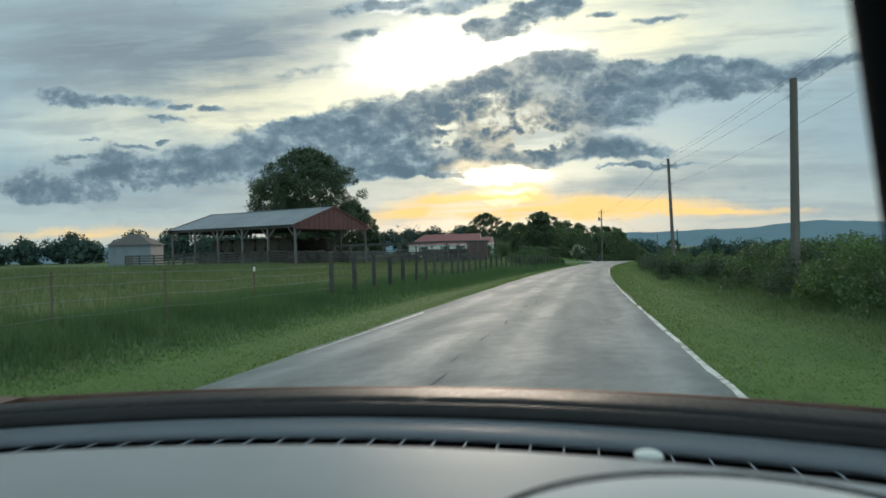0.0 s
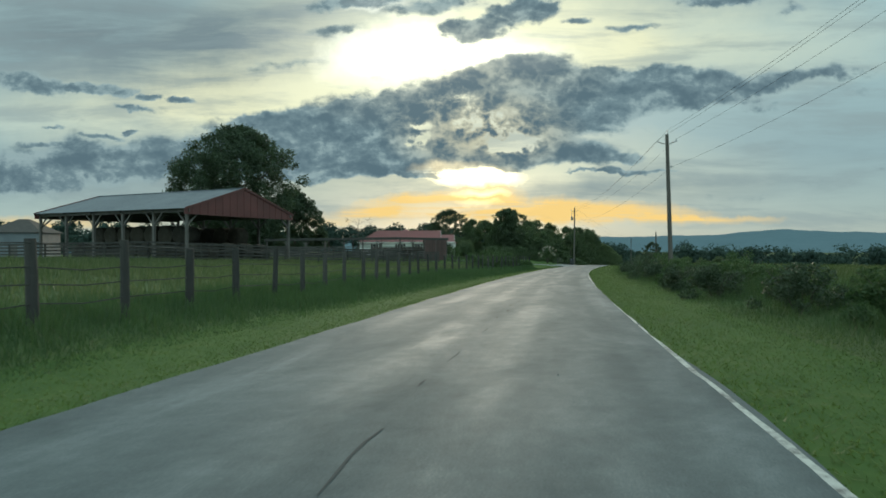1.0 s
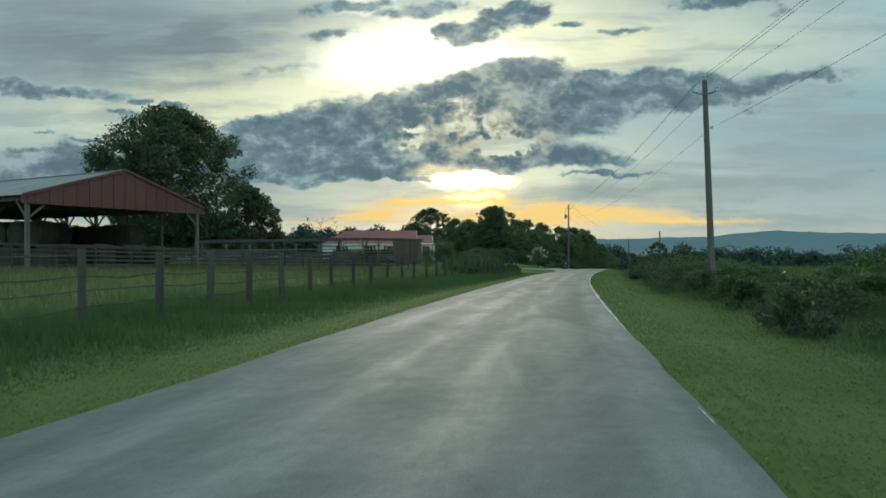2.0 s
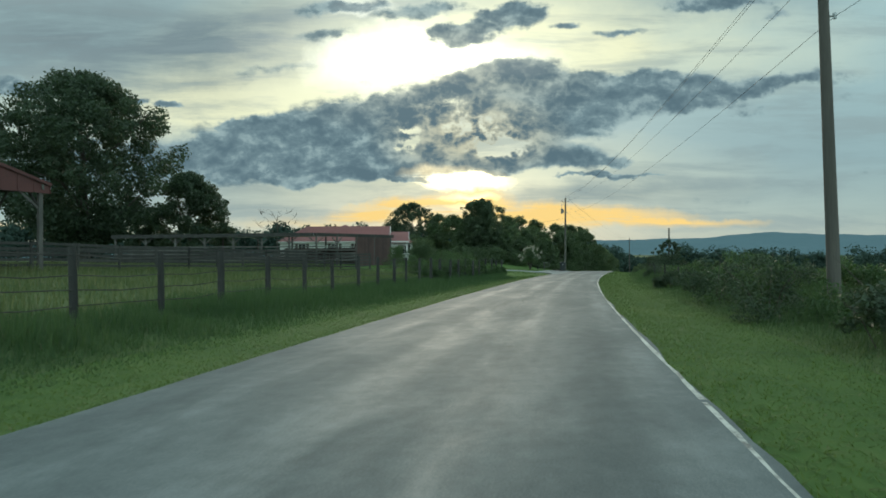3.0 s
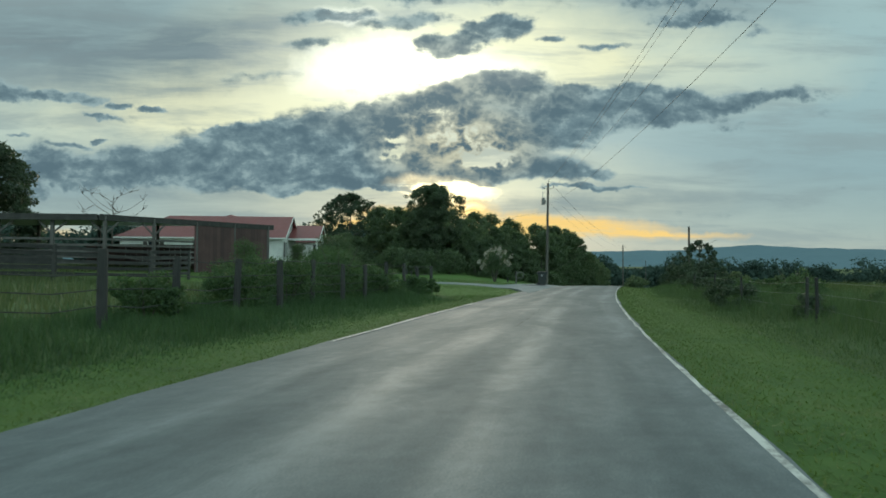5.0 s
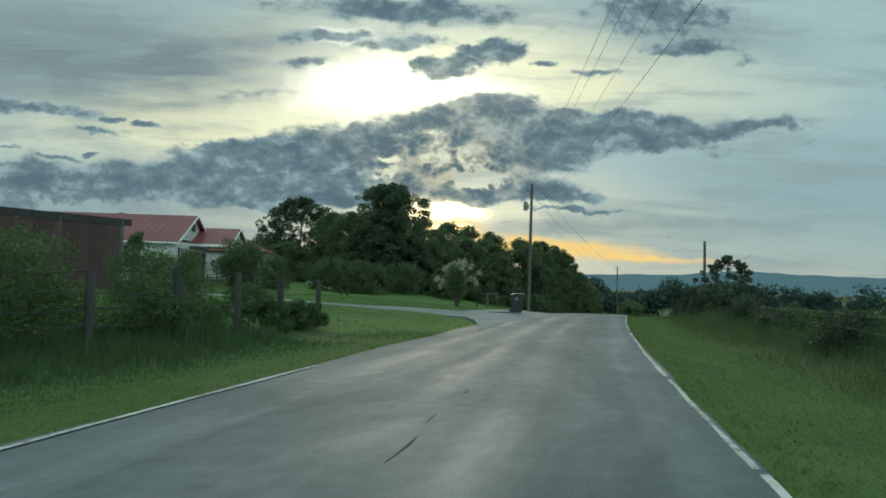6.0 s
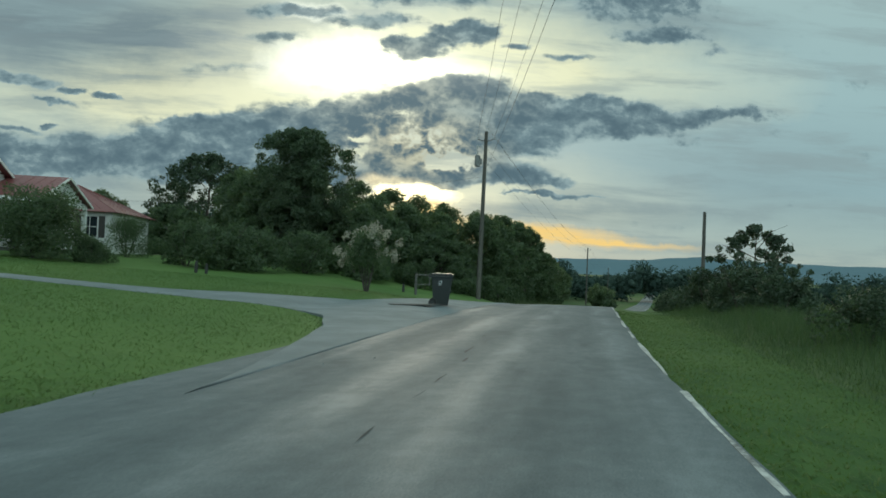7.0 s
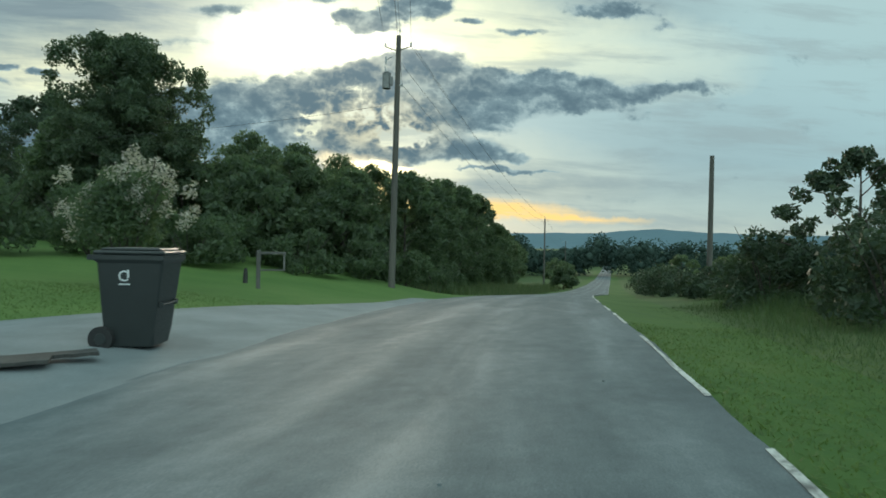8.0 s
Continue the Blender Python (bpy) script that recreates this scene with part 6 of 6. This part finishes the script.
def car():
    """Copper car on the right lane; local x to its right, y ahead, z up, with the driver's eye above the origin."""
    ex, ey, ez = PATH[0][1]
    rz = float(road_z(ey))
    eye = ez - rz - 0.0
    t = thing("car", ex, ey, rz, -11.5, "copper-coloured car with a grey dashboard, standing on the road", "car")

    def arc(ahead, height, bow=0.3, lo=-0.95, hi=0.72, n=40):
        return [Vector((lo + (hi - lo) * i / n, ahead - bow * (lo + (hi - lo) * i / n + 0.15) ** 2, eye + height)) for i in range(n + 1)]

    def sweep(name, profile, material, label="", parent=t, **kw):
        """A surface through arcs given as (ahead, height), with a skin below."""
        bm = bmesh.new()
        rows = [[bm.verts.new(p) for p in arc(a, h, **kw)] for a, h in profile]
        for r0, r1 in zip(rows, rows[1:]):
            for i in range(len(r0) - 1):
                bm.faces.new((r0[i], r0[i + 1], r1[i + 1], r1[i]))
        for f in bm.faces:
            f.smooth = True
        bmesh.ops.solidify(bm, geom=list(bm.faces), thickness=0.004)
        return part(name, bm, material, parent, label)

    dash = sweep("dashboard", [(0.02, -0.5), (0.16, -0.34), (0.24, -0.285), (0.34, -0.262), (0.5, -0.248), (0.66, -0.242), (0.725, -0.241), (0.733, -0.242), (0.735, -0.246)], DASH, "pale grey grained dashboard top")
    sweep("vent_slot", [(0.735, -0.246), (0.772, -0.246)], DASHDARK, "black windscreen vent slot", dash)
    for i in range(40):
        a = -0.9 + i * 0.04
        b = 0.737 - 0.3 * (a + 0.15) ** 2
        bm = bmesh.new()
        box(bm, a - 0.0009, a + 0.0009, b + 0.008, b + 0.026, eye - 0.246, eye - 0.2435)
        part("vent_rib", bm, LEDGE, dash)
    sweep("cowl_ledge", [(0.771, -0.247), (0.772, -0.24), (0.776, -0.2375), (0.79, -0.2365), (0.835, -0.236), (0.845, -0.238)], LEDGE, "blue-grey plastic ledge below the windscreen")
    sweep("windscreen_seal", [(0.842, -0.24), (0.846, -0.229), (0.862, -0.221), (0.875, -0.224)], DASHDARK, "black windscreen seal")
    sweep("wiper_cowl", [(0.87, -0.228), (0.93, -0.226), (1.0, -0.233), (1.06, -0.245)], DASHDARK, "dark wiper cowl")
    # instrument hood: a low dome with a dark rim
    bm = bmesh.new()
    bmesh.ops.create_uvsphere(bm, u_segments=36, v_segments=18, radius=1, matrix=Matrix.Translation((0.13, 0.5, eye - 0.268)) @ Matrix.Diagonal((0.25, 0.2, 0.055, 1)))
    for f in bm.faces:
        f.smooth = True
    part("instrument_hood", bm, HOODSKIN, t, "domed grey instrument hood")
    bm = bmesh.new()
    for i in range(20):
        a0, a1 = radians(35 + i * 6.5), radians(35 + (i + 1) * 6.5)
        p, q = (Vector((0.13 + 0.229 * math.cos(a), 0.5 + 0.179 * math.sin(a), eye - 0.2395 - 0.006 * (1 - math.sin(a)))) for a in (a0, a1))
        rod(bm, p, q, 0.003, 0.003, 6)
    part("hood_seam", bm, DASHDARK, t)
    bm = bmesh.new()
    bmesh.ops.create_uvsphere(bm, u_segments=16, v_segments=8, radius=1, matrix=Matrix.Translation((0.075, 0.742, eye - 0.244)) @ Matrix.Diagonal((0.017, 0.012, 0.007, 1)))
    part("light_sensor", bm, WHITEPAINT, t, "small pale domed light sensor")
    # bonnet, wings and nose
    sweep("bonnet", [(1.04, -0.262), (1.1, -0.252), (1.25, -0.285), (1.5, -0.345), (1.75, -0.415), (1.95, -0.5), (2.02, -0.58)], CARPAINT, "copper bonnet", bow=0.22, lo=-1.0, hi=0.7)
    cx, hw = -0.15, 0.88
    for s in (-1, 1):
        bm = bmesh.new()
        x0 = cx + s * hw
        prof = [(-2.3, 0.3), (1.95, 0.3), (2.02, 0.5), (1.95, 0.68), (1.0, eye - 0.3), (0.9, eye - 0.24), (-1.9, eye - 0.26), (-2.35, eye - 0.35)]
        a = [bm.verts.new((x0 - s * 0.02, y, z)) for y, z in prof]
        b = [bm.verts.new((x0 - s * 0.09, y, z)) for y, z in prof]
        for i in range(len(prof)):
            j = (i + 1) % len(prof)
            bm.faces.new((a[i], a[j], b[j], b[i]))
        bm.faces.new(a)
        bm.faces.new(b[::-1])
        bmesh.ops.recalc_face_normals(bm, faces=bm.faces)
        part("side_panel", bm, CARPAINT, t)
        for y in (1.25, -1.5):
            bm = bmesh.new()
            rod(bm, (x0 - s * 0.2, y, 0.31), (x0, y, 0.31), 0.31, 0.31, 28)
            wheel = part("wheel", bm, RUBBER, t, "black tyre")
            bm = bmesh.new()
            rod(bm, (x0 - s * 0.02, y, 0.31), (x0 + s * 0.012, y, 0.31), 0.2, 0.18, 20)
            part("rim", bm, STEEL, wheel, "grey wheel rim")
    bm = bmesh.new()
    box(bm, cx - hw + 0.08, cx + hw - 0.08, 1.85, 2.05, 0.28, 0.62, None, 0.05)
    part("bumper", bm, CARPAINT, t)
    bm = bmesh.new()
    box(bm, cx - hw + 0.1, cx + hw - 0.1, -2.25, 1.8, 0.26, 0.34, None, 0.02)
    part("floor_pan", bm, DASHDARK, t)
    bm = bmesh.new()
    rod(bm, (0.51, 1.02, eye - 0.26), (0.371, 0.78, eye + 0.0), 0.034, 0.034, 12)
    rod(bm, (0.371, 0.78, eye + 0.0), (0.244, 0.55, eye + 0.26), 0.034, 0.034, 12)
    part("windscreen_pillar", bm, PILLAR, t, "dark windscreen pillar")
    bm = bmesh.new()
    rod(bm, (-0.95, 0.8, eye - 0.26), (-0.72, 0.1, eye + 0.27), 0.045, 0.04, 12)
    part("windscreen_pillar", bm, PILLAR, t, "dark windscreen pillar")
    bm = bmesh.new()
    box(bm, -0.8, 0.5, -1.5, 0.42, eye + 0.26, eye + 0.31, None, 0.02)
    part("roof", bm, CARPAINT, t)
    for s in (-0.74, 0.44):
        bm = bmesh.new()
        rod(bm, (s, -1.45, eye + 0.27), (s * 1.1, -1.95, eye - 0.27), 0.06, 0.07, 10)
        part("rear_pillar", bm, CARPAINT, t)


car()
